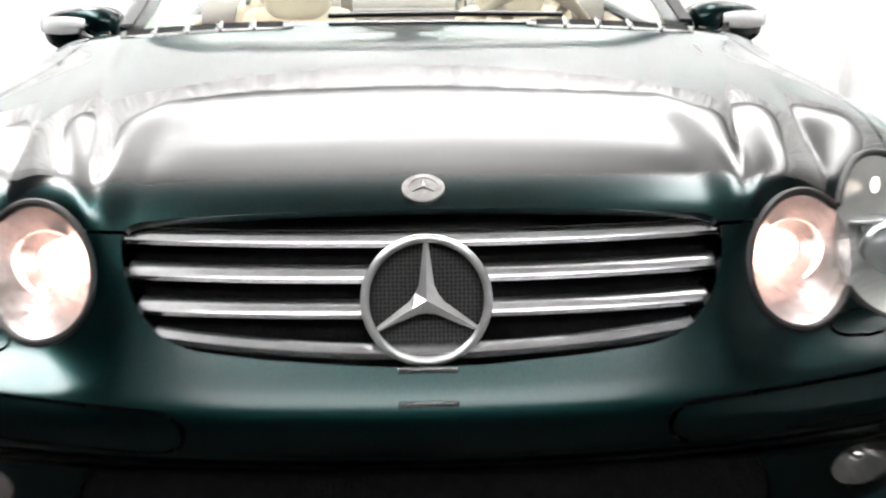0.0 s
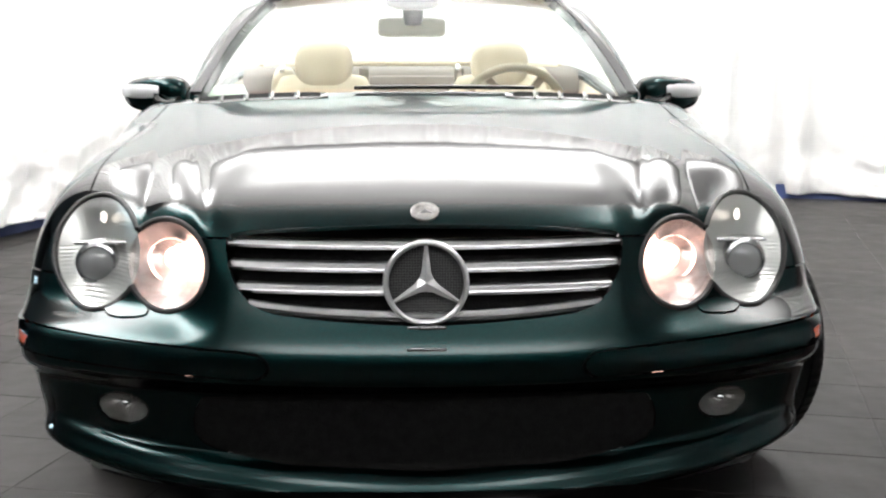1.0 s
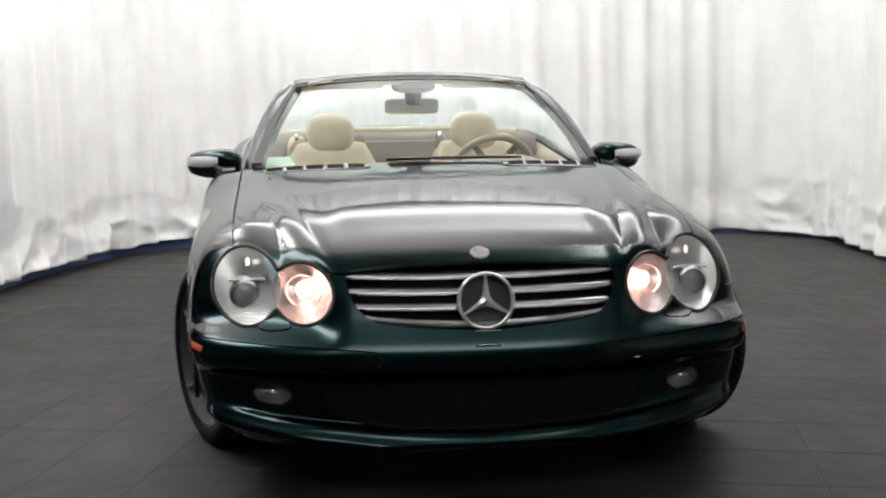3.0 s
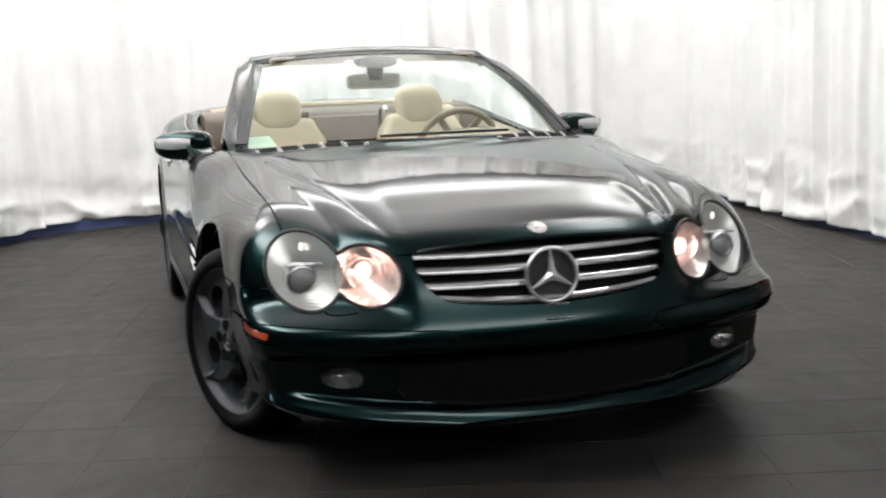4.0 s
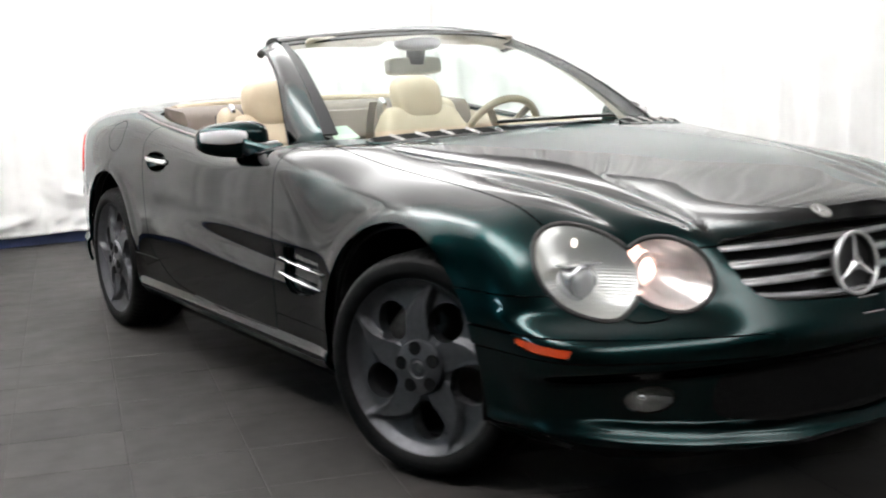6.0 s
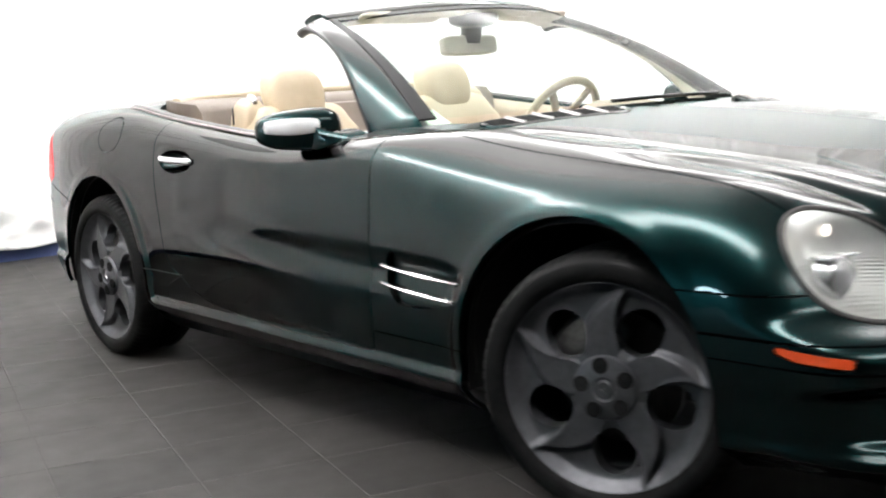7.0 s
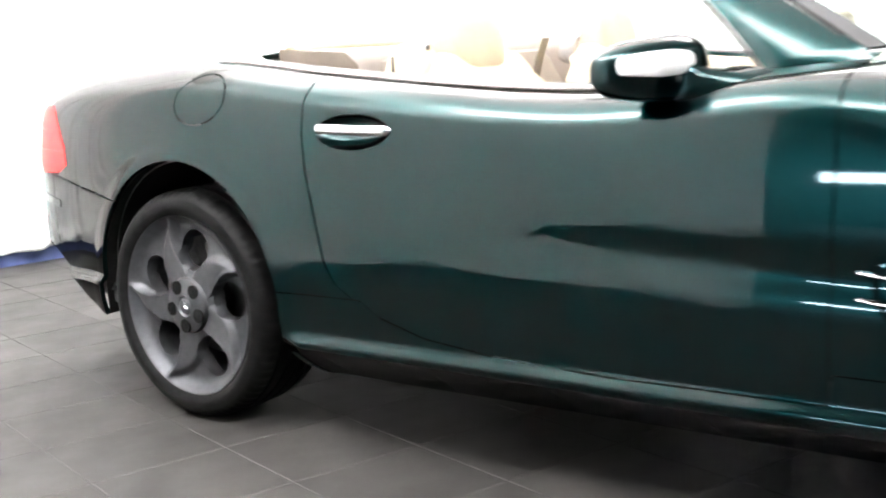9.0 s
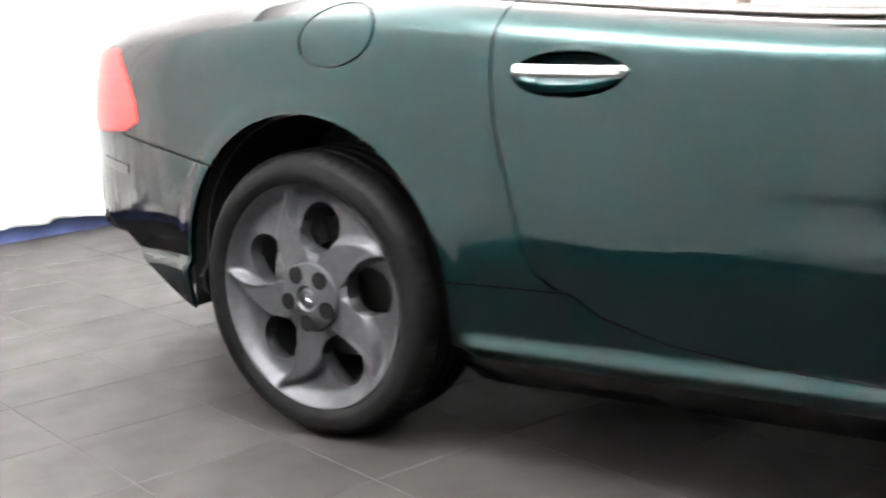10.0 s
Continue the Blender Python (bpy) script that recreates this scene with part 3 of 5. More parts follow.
rear_marker, rear_bumper = parted(rear_bumper, where(lambda p, q=polygon([(4.0, 0.573), (3.995, 0.596), (4.14, 0.612), (4.15, 0.590)]): q(p[:, Y], p[:, Z]), lambda p: p[:, X] < -0.5), 0.001)
front_wing, faces = cut(faces, lambda p: p[:, Y] - 1.66)
boot, faces = parted(faces, lambda p: np.maximum(np.abs(p[:, X]) - 0.665, np.maximum(3.40 - p[:, Y], 0.9 - p[:, Z])))

SHELL = [f for f in SHELL if not (VERTS[f[0], 1] < 0.6 and VERTS[f[0], 2] > 0.46 and VERTS[f[0], 0] < -0.33)]
sheet("inner_shell", SHELL, BLACK, car, "both", push=-0.05, rim=0, label="dark inner body shell")
sheet("bonnet", hood, PAINT, car, "both")
sheet("front_bumper", bumper, PAINT, car, "both")
pair("bumper_strip", strip, PAINT, car, push=0.005)
pair("side_marker", marker, ORANGE, car, push=0.003, label="amber plastic side marker")
pair("front_wing", front_wing, PAINT, car)
pair("washer_cover", washer, PAINT, car, push=0.003, rim=0.006, label="small cover of the headlamp washer")
DOORS = pair("door", door, PAINT, car)
pair("sill", sill, PAINT, car)
pair("rear_wing", faces, PAINT, car)
pair("fuel_flap", flap, PAINT, car)
sheet("boot_lid", boot, PAINT, car, "both")
sheet("rear_bumper", rear_bumper, PAINT, car, "both")
pair("rear_side_marker", rear_marker, GLOSS_BLACK, car, push=0.002, label="small dark reflector on the rear bumper")
TAILS = pair("tail_lamp", tail, RED, car, push=0.001, label="red plastic tail lamp with bulging bands")
for low, high in ((0.688, 0.742), (0.745, 0.803), (0.806, 0.858)):
    band_faces, _ = cut(tail, lambda p: np.maximum(low - p[:, Z], p[:, Z] - high))
    for k, side in enumerate((None, "left")):
        sheet("lens_band", band_faces, RED, TAILS[k], side, push=0.004, rim=0.004)
for k, side in enumerate((None, "left")):
    cup = sheet("handle_cup", handle_cup, PAINT, DOORS[k], side, rim=0, label="shaded hollow behind the handle")
    cup.data.attributes.remove(cup.data.attributes["custom_normal"])
    for v in cup.data.vertices:
        r2 = ((v.co.y - 2.755) / 0.114) ** 2 + ((v.co.z - 0.797) / 0.041) ** 2
        v.co.x += (1 if k == 0 else -1) * 0.042 * math.sqrt(max(0.0, 1 - r2))
pair("vent_recess", gill_cup, PAINT, car, push=-0.02, rim=0, label="shaded recess of the wing vent")
sheet("air_intake", intake, INTAKE_BLACK, car, "both", push=-0.006, rim=0, label="black lower air intake")
sheet("grille_backing", grille_hole, INTAKE_BLACK, car, "both", push=-0.06, rim=0, label="black mesh behind the grille bars")
LENSES = pair("headlamp", lens_outer, LENS, car, rim=0.004, label="round outer headlamp with clear lens") + pair("headlamp", lens_inner, LENS, car, rim=0.004, label="round inner headlamp, lit, with clear lens")
FOGS = pair("fog_lamp", fog_hole, LENS, car, rim=0.003, push=0.001, label="small oval fog lamp with clear lens")

# ---- wheels ----
def loft(rings, closed=True, caps=True, bm=None):
    """Skins a row of rings of points; closed: each ring is a loop."""
    bm = bm or bmesh.new()
    rows = [[bm.verts.new(p) for p in ring] for ring in rings]
    n = len(rings[0])
    for a, b in zip(rows, rows[1:]):
        for i in range(n if closed else n - 1):
            bm.faces.new((a[i], a[(i + 1) % n], b[(i + 1) % n], b[i]))
    if caps and closed:
        bm.faces.new(rows[0][::-1])
        bm.faces.new(rows[-1])
    return bm


def lathe(profile, seg=72, bm=None, loop=False):
    """Turns a line of (radius, height) about the z axis; radius 0 closes it."""
    bm = bm or bmesh.new()
    rows = []
    for r, h in profile:
        if r < 1e-6:
            rows.append([bm.verts.new((0, 0, h))])
        else:
            rows.append([bm.verts.new((r * math.cos(2 * math.pi * k / seg), r * math.sin(2 * math.pi * k / seg), h)) for k in range(seg)])
    for a, b in (list(zip(rows, rows[1:])) + ([(rows[-1], rows[0])] if loop else [])):
        for k in range(seg):
            q = [a[k % len(a)], a[(k + 1) % seg % len(a)], b[(k + 1) % seg % len(b)], b[k % len(b)]]
            q = [v for i, v in enumerate(q) if v not in q[:i]]
            if len(q) > 2:
                bm.faces.new(q)
    return bm


def moved(bm, m):
    bmesh.ops.transform(bm, matrix=m, verts=bm.verts[:])
    return bm


def joined(*bms):
    out = bmesh.new()
    for b in bms:
        me = bpy.data.meshes.new("tmp")
        b.to_mesh(me)
        b.free()
        out.from_mesh(me)
        bpy.data.meshes.remove(me)
    return out


RIM = 0.948


def rim_face():
    """The pressed disc with five swirling spokes and five oval holes."""
    global VERTS
    keep, nr, nt = VERTS, 60, 330
    rr = np.concatenate([np.linspace(0.05, 0.222, 40), np.linspace(0.226, 0.255, nr - 40)])
    th = np.linspace(0, 2 * math.pi, nt, endpoint=False)
    R, T = np.meshgrid(rr, th, indexing="ij")
    spoke = spline([0.05, 0.15, 0.21, 0.25], [0.103, 0.104, 0.108, 0.112])(R)
    basin = spline([0.05, 0.08, 0.13, 0.18, 0.212, 0.234, 0.246, 0.255], [0.098, 0.097, 0.092, 0.087, 0.086, 0.093, 0.105, 0.114])(R)
    ahead = np.radians(spline([0.05, 0.105, 0.156, 0.2, 0.227, 0.255], [82, 72, 58, 43, 34, 27])(R))
    behind = np.radians(spline([0.05, 0.105, 0.156, 0.2, 0.227, 0.255], [10, 20, 28, 28, 26, 24])(R))
    lean, wide = (ahead + behind) / 2, (ahead - behind) / 2
    phi = (T - lean + math.pi / 5) % (2 * math.pi / 5) - math.pi / 5
    mask = (1 - step(phi, wide - 0.10, wide + 0.09)) * step(phi, -wide - 0.03, -wide + 0.06)
    mask = np.maximum(mask, 1 - step(R, 0.075, 0.105))
    H = basin + (spoke - basin) * mask + 0.0035 * bell(phi, -wide + 0.05, 0.035) * step(R, 0.11, 0.16)
    VERTS = np.stack([R * np.cos(T), R * np.sin(T), H], -1).reshape(-1, 3)
    faces = [(i * nt + j, (i + 1) * nt + j, (i + 1) * nt + (j + 1) % nt, i * nt + (j + 1) % nt) for i in range(nr - 1) for j in range(nt)]
    for k in range(5):
        a = radians(8 + 72 * k)
        c, s = math.cos(a), math.sin(a)

        def hole(p, c=c, s=s):
            u, v = p[:, 0] * c + p[:, 1] * s - 0.160, -p[:, 0] * s + p[:, 1] * c
            return (np.hypot((u + 0.06 * v) / 0.060, v / 0.0555) - 1) * 0.056
        _, faces = cut(faces, hole)
    v, VERTS = VERTS * [RIM, RIM, 1.0], keep
    bm = bmesh.new()
    vs = [bm.verts.new(p) for p in v]
    for f in faces:
        bm.faces.new([vs[i] for i in f])
    loose = [q for q in bm.verts if not q.link_faces]
    bmesh.ops.delete(bm, geom=loose, context="VERTS")
    edge = [e for e in bm.edges if e.is_boundary and 0.08 < math.hypot(*((e.verts[0].co + e.verts[1].co) / 2).xy) < 0.25]
    out = bmesh.ops.extrude_edge_only(bm, edges=edge)["geom"]
    for q in out:
        if isinstance(q, bmesh.types.BMVert):
            q.co.z -= 0.04
    return bm


def tyre_mesh():
    prof = [(0.225, -0.105), (0.235, -0.120), (0.255, -0.128), (0.278, -0.127), (0.297, -0.119), (0.310, -0.106), (0.3155, -0.092)]
    for c in (-0.062, -0.021, 0.021, 0.062):
        prof += [(0.3185, c - 0.006), (0.311, c - 0.004), (0.311, c + 0.004), (0.3185, c + 0.006)]
    prof += [(0.3155, 0.092), (0.310, 0.104), (0.299, 0.115), (0.291, 0.1195), (0.289, 0.1205), (0.276, 0.1235), (0.262, 0.125), (0.257, 0.1235), (0.248, 0.121), (0.2405, 0.115), (0.232, 0.108)]
    prof = [(0.2415 + (r - 0.232) * 0.82, h) for r, h in prof]
    bm = lathe(prof, 216)
    for v in bm.verts:
        r, k = math.hypot(v.co.x, v.co.y), round(math.atan2(v.co.y, v.co.x) / (2 * math.pi) * 216)
        if r > 0.300 and abs(v.co.z) > 0.085 and (k + (1 if v.co.z > 0 else 0)) % 3 == 0:
            v.co.x *= 1 - 0.006 / r
            v.co.y *= 1 - 0.006 / r
    return bm


def wheel():
    """A wheel about the local z axis, its outer face towards +z."""
    w = new("wheel")
    w.parent = car
    w["label"] = "grey five-spoke alloy wheel with black tyre"
    part("tyre", tyre_mesh(), RUBBER, w, "black rubber tyre", angle=50)
    rim = part("rim", rim_face(), ALLOY, w, angle=60)
    part("lip", lathe([(0.2405, 0.1135), (0.2440, 0.116), (0.2455, 0.113), (0.242, 0.100), (0.222, 0.082), (0.208, 0.05), (0.207, -0.115), (0.199, -0.115), (0.199, 0.055)], 96), ALLOY, rim)
    cap = part("hub_cap", lathe([(0.0, 0.119), (0.017, 0.1185), (0.0205, 0.1145), (0.025, 0.1142), (0.029, 0.1195), (0.034, 0.1185), (0.066, 0.1145), (0.073, 0.1115), (0.078, 0.100)], 60), ALLOY, rim)
    star = [moved(loft([[(-0.0025, 0, 0.1186), (0.0025, 0, 0.1186), (0, 0, 0.1225)], [(-0.0006, 0.0135, 0.1186), (0.0006, 0.0135, 0.1186), (0, 0.0135, 0.1195)]]), Matrix.Rotation(2 * math.pi * k / 3, 4, "Z")) for k in range(3)]
    part("emblem", joined(*star), SATIN, cap, "small bright star emblem")
    # nearly flat black discs on the cap stand for the shade in the bolt holes
    bolt = bmesh.new()
    lathe([(0.0, 0.1052), (0.0055, 0.1052), (0.007, 0.1049), (0.0165, 0.1051), (0.0188, 0.1053), (0.0188, 0.099)], 24, bolt)
    me = None
    for k in range(5):
        a = 2 * math.pi * k / 5 + radians(48)
        if me is None:
            ob = part("bolt_hole_shade", bolt, INTAKE_BLACK, cap)
            me = ob.data
        else:
            ob = new("bolt_hole_shade", me)
            ob.parent = cap
        ob.location = (0.055 * math.cos(a), 0.055 * math.sin(a), 0.0138)
    valve = moved(lathe([(0.0, 0.022), (0.003, 0.022), (0.004, 0.018), (0.0045, 0.0), (0.006, -0.004)], 12), pose(0.200 * math.cos(radians(-48)), 0.200 * math.sin(radians(-48)), 0.066, 0, -20, -48))
    part("valve", valve, GLOSS_BLACK, rim)
    part("brake_disc", lathe([(0.06, 0.0), (0.155, 0.0), (0.155, -0.03), (0.06, -0.03), (0.06, 0.03), (0.0, 0.03)], 60), ALLOY_DARK, w, "worn steel brake disc, darkened for the shade behind the spokes")
    return w


def steering(side, y, turn, spin):
    """The pose of a wheel on a side (-1: right) turned about the upright axis and spun."""
    x = side * (0.776 if y > 2 else 0.752)
    return Matrix.Translation((x, y, 0.3345)) @ Matrix.Rotation(radians(turn), 4, "Z") @ Matrix.Rotation(radians(-90 if side < 0 else 90), 4, "Y") @ Matrix.Rotation(radians(-90 if side < 0 else 90), 4, "Z") @ Matrix.Rotation(radians(spin), 4, "Z")


STEER = 23.0
first = wheel()
first.matrix_basis = steering(-1, 3.403, 0, 0)
for side, y, turn, spin in ((-1, 0.888, STEER, -22), (1, 3.403, 0, 30), (1, 0.872, STEER, 10)):
    copy_thing(first, steering(side, y, turn, spin))
for side, y, turn in ((-1, 3.403, 0), (-1, 0.888, STEER), (1, 0.872, STEER)):
    rings = []
    for k in range(13):
        a = radians(105 + k * 6)
        rings.append([(r * math.cos(a), r * math.sin(a), h) for r, h in ((0.105, 0.030), (0.165, 0.038), (0.178, 0.025), (0.178, -0.05), (0.105, -0.05))])
    ob = part("brake_caliper", loft(rings), STEEL, car, "silver brake caliper behind the spokes")
    ob.matrix_basis = steering(side, y, turn, 0)


# wheel housings and underbody
def housing(side, yc, zc, r):
    rings = []
    for x, fore in ((0.888, 0.03 if yc < 2 else 0.01), (0.55, 0.0)):
        rings.append([(side * (x - fore), yc - r, 0.26)] + [(side * (x - fore * (1 - a / 180)), yc + r * math.cos(radians(180 - a)), zc + r * math.sin(radians(a))) for a in range(0, 181, 10)] + [(side * x, yc + r, 0.26) if yc < 2 else (side * (x - 0.02), yc + r + 0.025, 0.275)])
    inner = [(side * 0.55, (p[1] - yc) * 0.02 + yc, 0.25) for p in rings[0]]
    return loft(rings + [inner], closed=False)


for side in (-1, 1):
    for spec in (FRONT_ARCH, REAR_ARCH):
        part("wheel_housing", housing(side, spec[0], spec[1], spec[2] + 0.001), INTAKE_BLACK, car, "black plastic wheel housing")
part("underbody", joined(box_bm(0, 2.1, 0.22, 1.56, 1.6, 0.06, 0.01), box_bm(0, 0.98, 0.3, 1.05, 1.1, 0.16, 0.02), box_bm(0, 3.4, 0.32, 1.05, 1.1, 0.2, 0.02), box_bm(0, 0.46, 0.25, 1.0, 0.34, 0.05, 0.01)), BLACK, car, "dark underbody plates")
part("radiator", box_bm(0, 0.34, 0.585, 0.86, 0.1, 0.2, 0.01), INTAKE_BLACK, car, "black radiator behind the grille")

# ---- windscreen, pillars, mirrors ----
def blob(sx, sy, sz, power=2.5, n=40, m=24, shape=None):
    """A rounded block: a superellipsoid of half sizes sx, sy, sz."""
    bm = bmesh.new()
    e = 2.0 / power

    def pw(v):
        return math.copysign(abs(v) ** e, v)
    rows = []
    for i in range(m + 1):
        b = -math.pi / 2 + math.pi * i / m
        ring = []
        for j in range(1 if i in (0, m) else n):
            a = 2 * math.pi * j / n
            p = Vector((sx * pw(math.cos(b)) * pw(math.cos(a)), sy * pw(math.cos(b)) * pw(math.sin(a)), sz * pw(math.sin(b))))
            ring.append(bm.verts.new(shape(p) if shape else p))
        rows.append(ring)
    for a, b in zip(rows, rows[1:]):
        for j in range(n):
            q = [a[j % len(a)], a[(j + 1) % n % len(a)], b[(j + 1) % n % len(b)], b[j % len(b)]]
            q = [v for i, v in enumerate(q) if v not in q[:i]]
            bm.faces.new(q)
    return bm


def screen_foot(u):
    return np.array([0.705 * u, 1.40 + 0.25 * abs(u) ** 2.4, 0.945 - 0.021 * u * u])


def screen_head(u):
    return np.array([0.532 * u, 2.13 + 0.18 * u * u, 1.270 - 0.030 * u * u])


def screen(u, v):
    p = screen_foot(u) * (1 - v) + screen_head(u) * v
    return p + np.array([0, -0.5, 0.85]) * 0.03 * math.sin(math.pi * v)


us, vs = np.linspace(-1, 1, 41), np.linspace(0, 1, 21)
grid = [tuple(screen(u, v)) for v in vs for u in us]
quads = [(r * 41 + c, r * 41 + c + 1, (r + 1) * 41 + c + 1, (r + 1) * 41 + c) for r in range(20) for c in range(40)]
windscreen = mesh_object("windscreen", grid, quads, GLASS, car, "clear greenish curved windscreen glass", smooth=True)
windscreen.visible_shadow = False


FRIT = material("black_glass_edge", (0.006, 0.006, 0.007), 0.45, Specular_IOR_Level=0.2)
for name, curve in (("left", lambda t, w: screen(0.999 - w * (1.0 - 0.5 * t), t)), ("right", lambda t, w: screen(-0.999 + w * (1.0 - 0.5 * t), t)), ("top", lambda t, w: screen(-0.97 + 1.94 * t, 0.995 - w * 0.8))):
    rings = []
    for t in np.linspace(0.005, 0.995, 40):
        a0, b0 = curve(t, 0.0), curve(t, 0.055)
        lift = np.array([0, -0.0012, 0.002])
        rings.append([tuple(a0 + lift), tuple(b0 + lift), tuple(b0 - 2 * lift), tuple(a0 - 2 * lift)])
    part("glass_border", loft(rings), FRIT, windscreen, "black border of the windscreen", smooth=False)


def pillar(side):
    rings, seal_rings = [], []
    rear = [spline([0, 0.35, 0.7, 0.93, 1], [c[k] for c in ((-0.748, 1.815, 0.885), (-0.703, 1.957, 1.030), (-0.638, 2.158, 1.160), (-0.590, 2.365, 1.215), (-0.578, 2.42, 1.204))]) for k in range(3)]
    for t in np.linspace(0, 1, 26):
        f = screen(-1, min(1.0, t * 1.02))
        if t > 0.9:
            f = f + (np.array([-0.012, 0.02, 0.006])) * (t - 0.9) * 10
        r = np.array([q(t) for q in rear]) 
        out = np.array([-0.85, -0.12, 0.35])
        ring = [f]
        for k in range(1, 9):
            w = k / 9
            ring.append(f + (r - f) * w + out * 0.010 * math.sin(math.pi * w) ** 0.8)
        ring.append(r)
        back = np.array([0.05, -0.01, -0.012])
        ring += [r + back * 0.5, f + (r - f) * 0.6 + back * 1.2, f + (r - f) * 0.15 + back]
        rings.append([(-side * p[0], p[1], p[2]) for p in ring])
        q = r + np.array([0.012, 0.008, -0.006])
        seal_rings.append([(-side * (q[0] + 0.013 * math.cos(a)), q[1] + 0.013 * math.sin(a) * 0.8, q[2] + 0.013 * math.sin(a)) for a in np.linspace(0, 2 * math.pi, 10, endpoint=False)])
    rings.insert(0, [(p[0] * 1.0, p[1] - 0.035, p[2] - 0.045) for p in rings[0]])
    ob = part("screen_pillar", loft(rings), PAINT, car, angle=72)
    lining_rings, edge_rings = [], []
    for ring in rings[1:]:
        a, b, c, d = (Vector(ring[k]) for k in (9, 10, 11, 12))
        inward = Vector((side * -0.005, 0, -0.002))
        line = [a.lerp(b, 0.6), b, c, c.lerp(d, 0.6)]
        edge = [c.lerp(d, 0.62), d, d.lerp(Vector(ring[0]), 0.95)]
        edge_rings.append([tuple(q + inward) for q in edge] + [tuple(q + inward * 0.3) for q in reversed(edge)])
        lining_rings.append([tuple(q + inward) for q in line] + [tuple(q + inward * 0.3) for q in reversed(line)])
    part("pillar_lining", loft(lining_rings), PALE_TRIM, ob, "pale pillar lining", angle=50)
    part("glass_seal", loft(edge_rings), BLACK, ob, "black seal beside the glass", angle=50)
    part("pillar_seal", loft(seal_rings), SEAL, ob, "black rubber seal")


for side in (-1, 1):
    pillar(side)
rings, lining = [], []
for u in np.linspace(-1.0, 1.0, 61):
    f = screen(np.clip(u, -1, 1), 1.0)
    f[0] = 0.532 * u
    prof = [(0.0, 0.004), (0.02, 0.014), (0.06, 0.022), (0.10, 0.019), (0.135, 0.006), (0.14, -0.006), (0.12, -0.016), (0.03, -0.012)]
    rings.append([(f[0], f[1] + a, f[2] + b) for a, b in prof])
    lining.append([(f[0] * 0.992, f[1] + a, f[2] + b) for a, b in ((0.015, -0.012), (0.12, -0.018), (0.11, -0.034), (0.03, -0.03))])
header = part("windscreen_header", loft(rings), PAINT, car, angle=50)
part("header_lining", loft(lining), PALE_TRIM, header, "beige header lining")
# wiper at the foot of the glass
rings = []
for u in np.linspace(-0.26, 0.5, 30):
    p = screen(u, 0.008 + 0.006 * u)
    rings.append([(p[0], p[1] - 0.010 + 0.007 * math.cos(a), p[2] + 0.001 + 0.006 * math.sin(a)) for a in np.linspace(0, 2 * math.pi, 8, endpoint=False)])
part("wiper", loft(rings), GLOSS_BLACK, car, "black windscreen wiper")


def door_mirror(side):
    def shape(p):
        t = (p.x * side + 0.1) / 0.2
        p = p.copy()
        p.z = p.z * (0.86 + 0.24 * (1 - t)) + 0.006 * t
        p.y = p.y * (1.0 - 0.25 * t) + 0.03 * t * t
        return p
    ob = part("door_mirror", moved(blob(0.122, 0.064, 0.062, 3.0, 48, 28, shape), pose(side * 0.880, 1.985, 0.906, 0, side * 2, side * 12)), PAINT, car, "dark green door mirror with clear indicator strip")
    rings = []
    for t in np.linspace(0, 1, 18):
        x, w = side * (0.856 + 0.134 * t), 0.025 * math.sin(math.pi * (0.12 + 0.76 * t)) ** 0.35
        yf = 1.914 + 0.026 * t + 0.04 * t ** 5
        rings.append([(x, yf + 0.012 * (1 - math.cos(a)), 0.922 + w * math.sin(a)) for a in np.linspace(0, 2 * math.pi, 10, endpoint=False)])
    part("indicator", loft(rings), CLEAR, ob, "clear indicator lens")
    foot = loft([[(side * (x + 0.5 * w * math.sin(a) * 0), y + d * math.cos(a), z + w * math.sin(a)) for a in np.linspace(0, 2 * math.pi, 14, endpoint=False)] for x, y, z, d, w in ((0.78, 1.865, 0.862, 0.10, 0.046), (0.815, 1.885, 0.858, 0.085, 0.046), (0.845, 1.925, 0.868, 0.066, 0.044), (0.87, 1.95, 0.888, 0.05, 0.036))])
    part("mirror_foot", foot, PAINT, ob)
    part("mirror_glass", moved(blob(0.078, 0.004, 0.04, 3.5, 36, 12), pose(side * 0.892, 2.047, 0.912, 0, 0, side * 12)), CHROME, ob, "mirror glass")


for side in (-1, 1):
    door_mirror(side)
rear_mirror = part("rear_view_mirror", moved(blob(0.121, 0.024, 0.033, 6.0, 48, 24), pose(-0.006, 2.228, 1.139, -8)), PALE_TRIM, car, "beige rear-view mirror under the header")
part("mirror_stem", joined(moved(blob(0.098, 0.05, 0.034, 2.8), pose(0, 2.2, 1.232)), moved(lathe([(0.034, 0.0), (0.04, 0.09)], 20), pose(0, 2.222, 1.15, 10))), BLACK, rear_mirror, "dark mirror base")
for side in (-1, 1):
    part("sun_visor", moved(blob(0.17, 0.008, 0.032, 5, 40, 16), pose(side * 0.3, 2.228, 1.238, 62)), PALE_TRIM, car, "folded pale sun visor")

# ---- grille, emblem, lamps ----
def tube(points, radius, seg=10, closed=False):
    pts = [Vector(p) for p in points]
    rings = []
    for i, p in enumerate(pts):
        t = (pts[(i + 1) % len(pts)] - pts[i - 1]) if closed else (pts[min(i + 1, len(pts) - 1)] - pts[max(i - 1, 0)])
        q = t.to_track_quat("Z", "Y")
        rings.append([tuple(p + q @ Vector((radius * math.cos(a), radius * math.sin(a), 0))) for a in np.linspace(0, 2 * math.pi, seg, endpoint=False)])
    if closed:
        rings.append(rings[0])
    bm = loft(rings, caps=not closed)
    if closed:
        bmesh.ops.remove_doubles(bm, verts=bm.verts[:], dist=1e-6)
    return bm


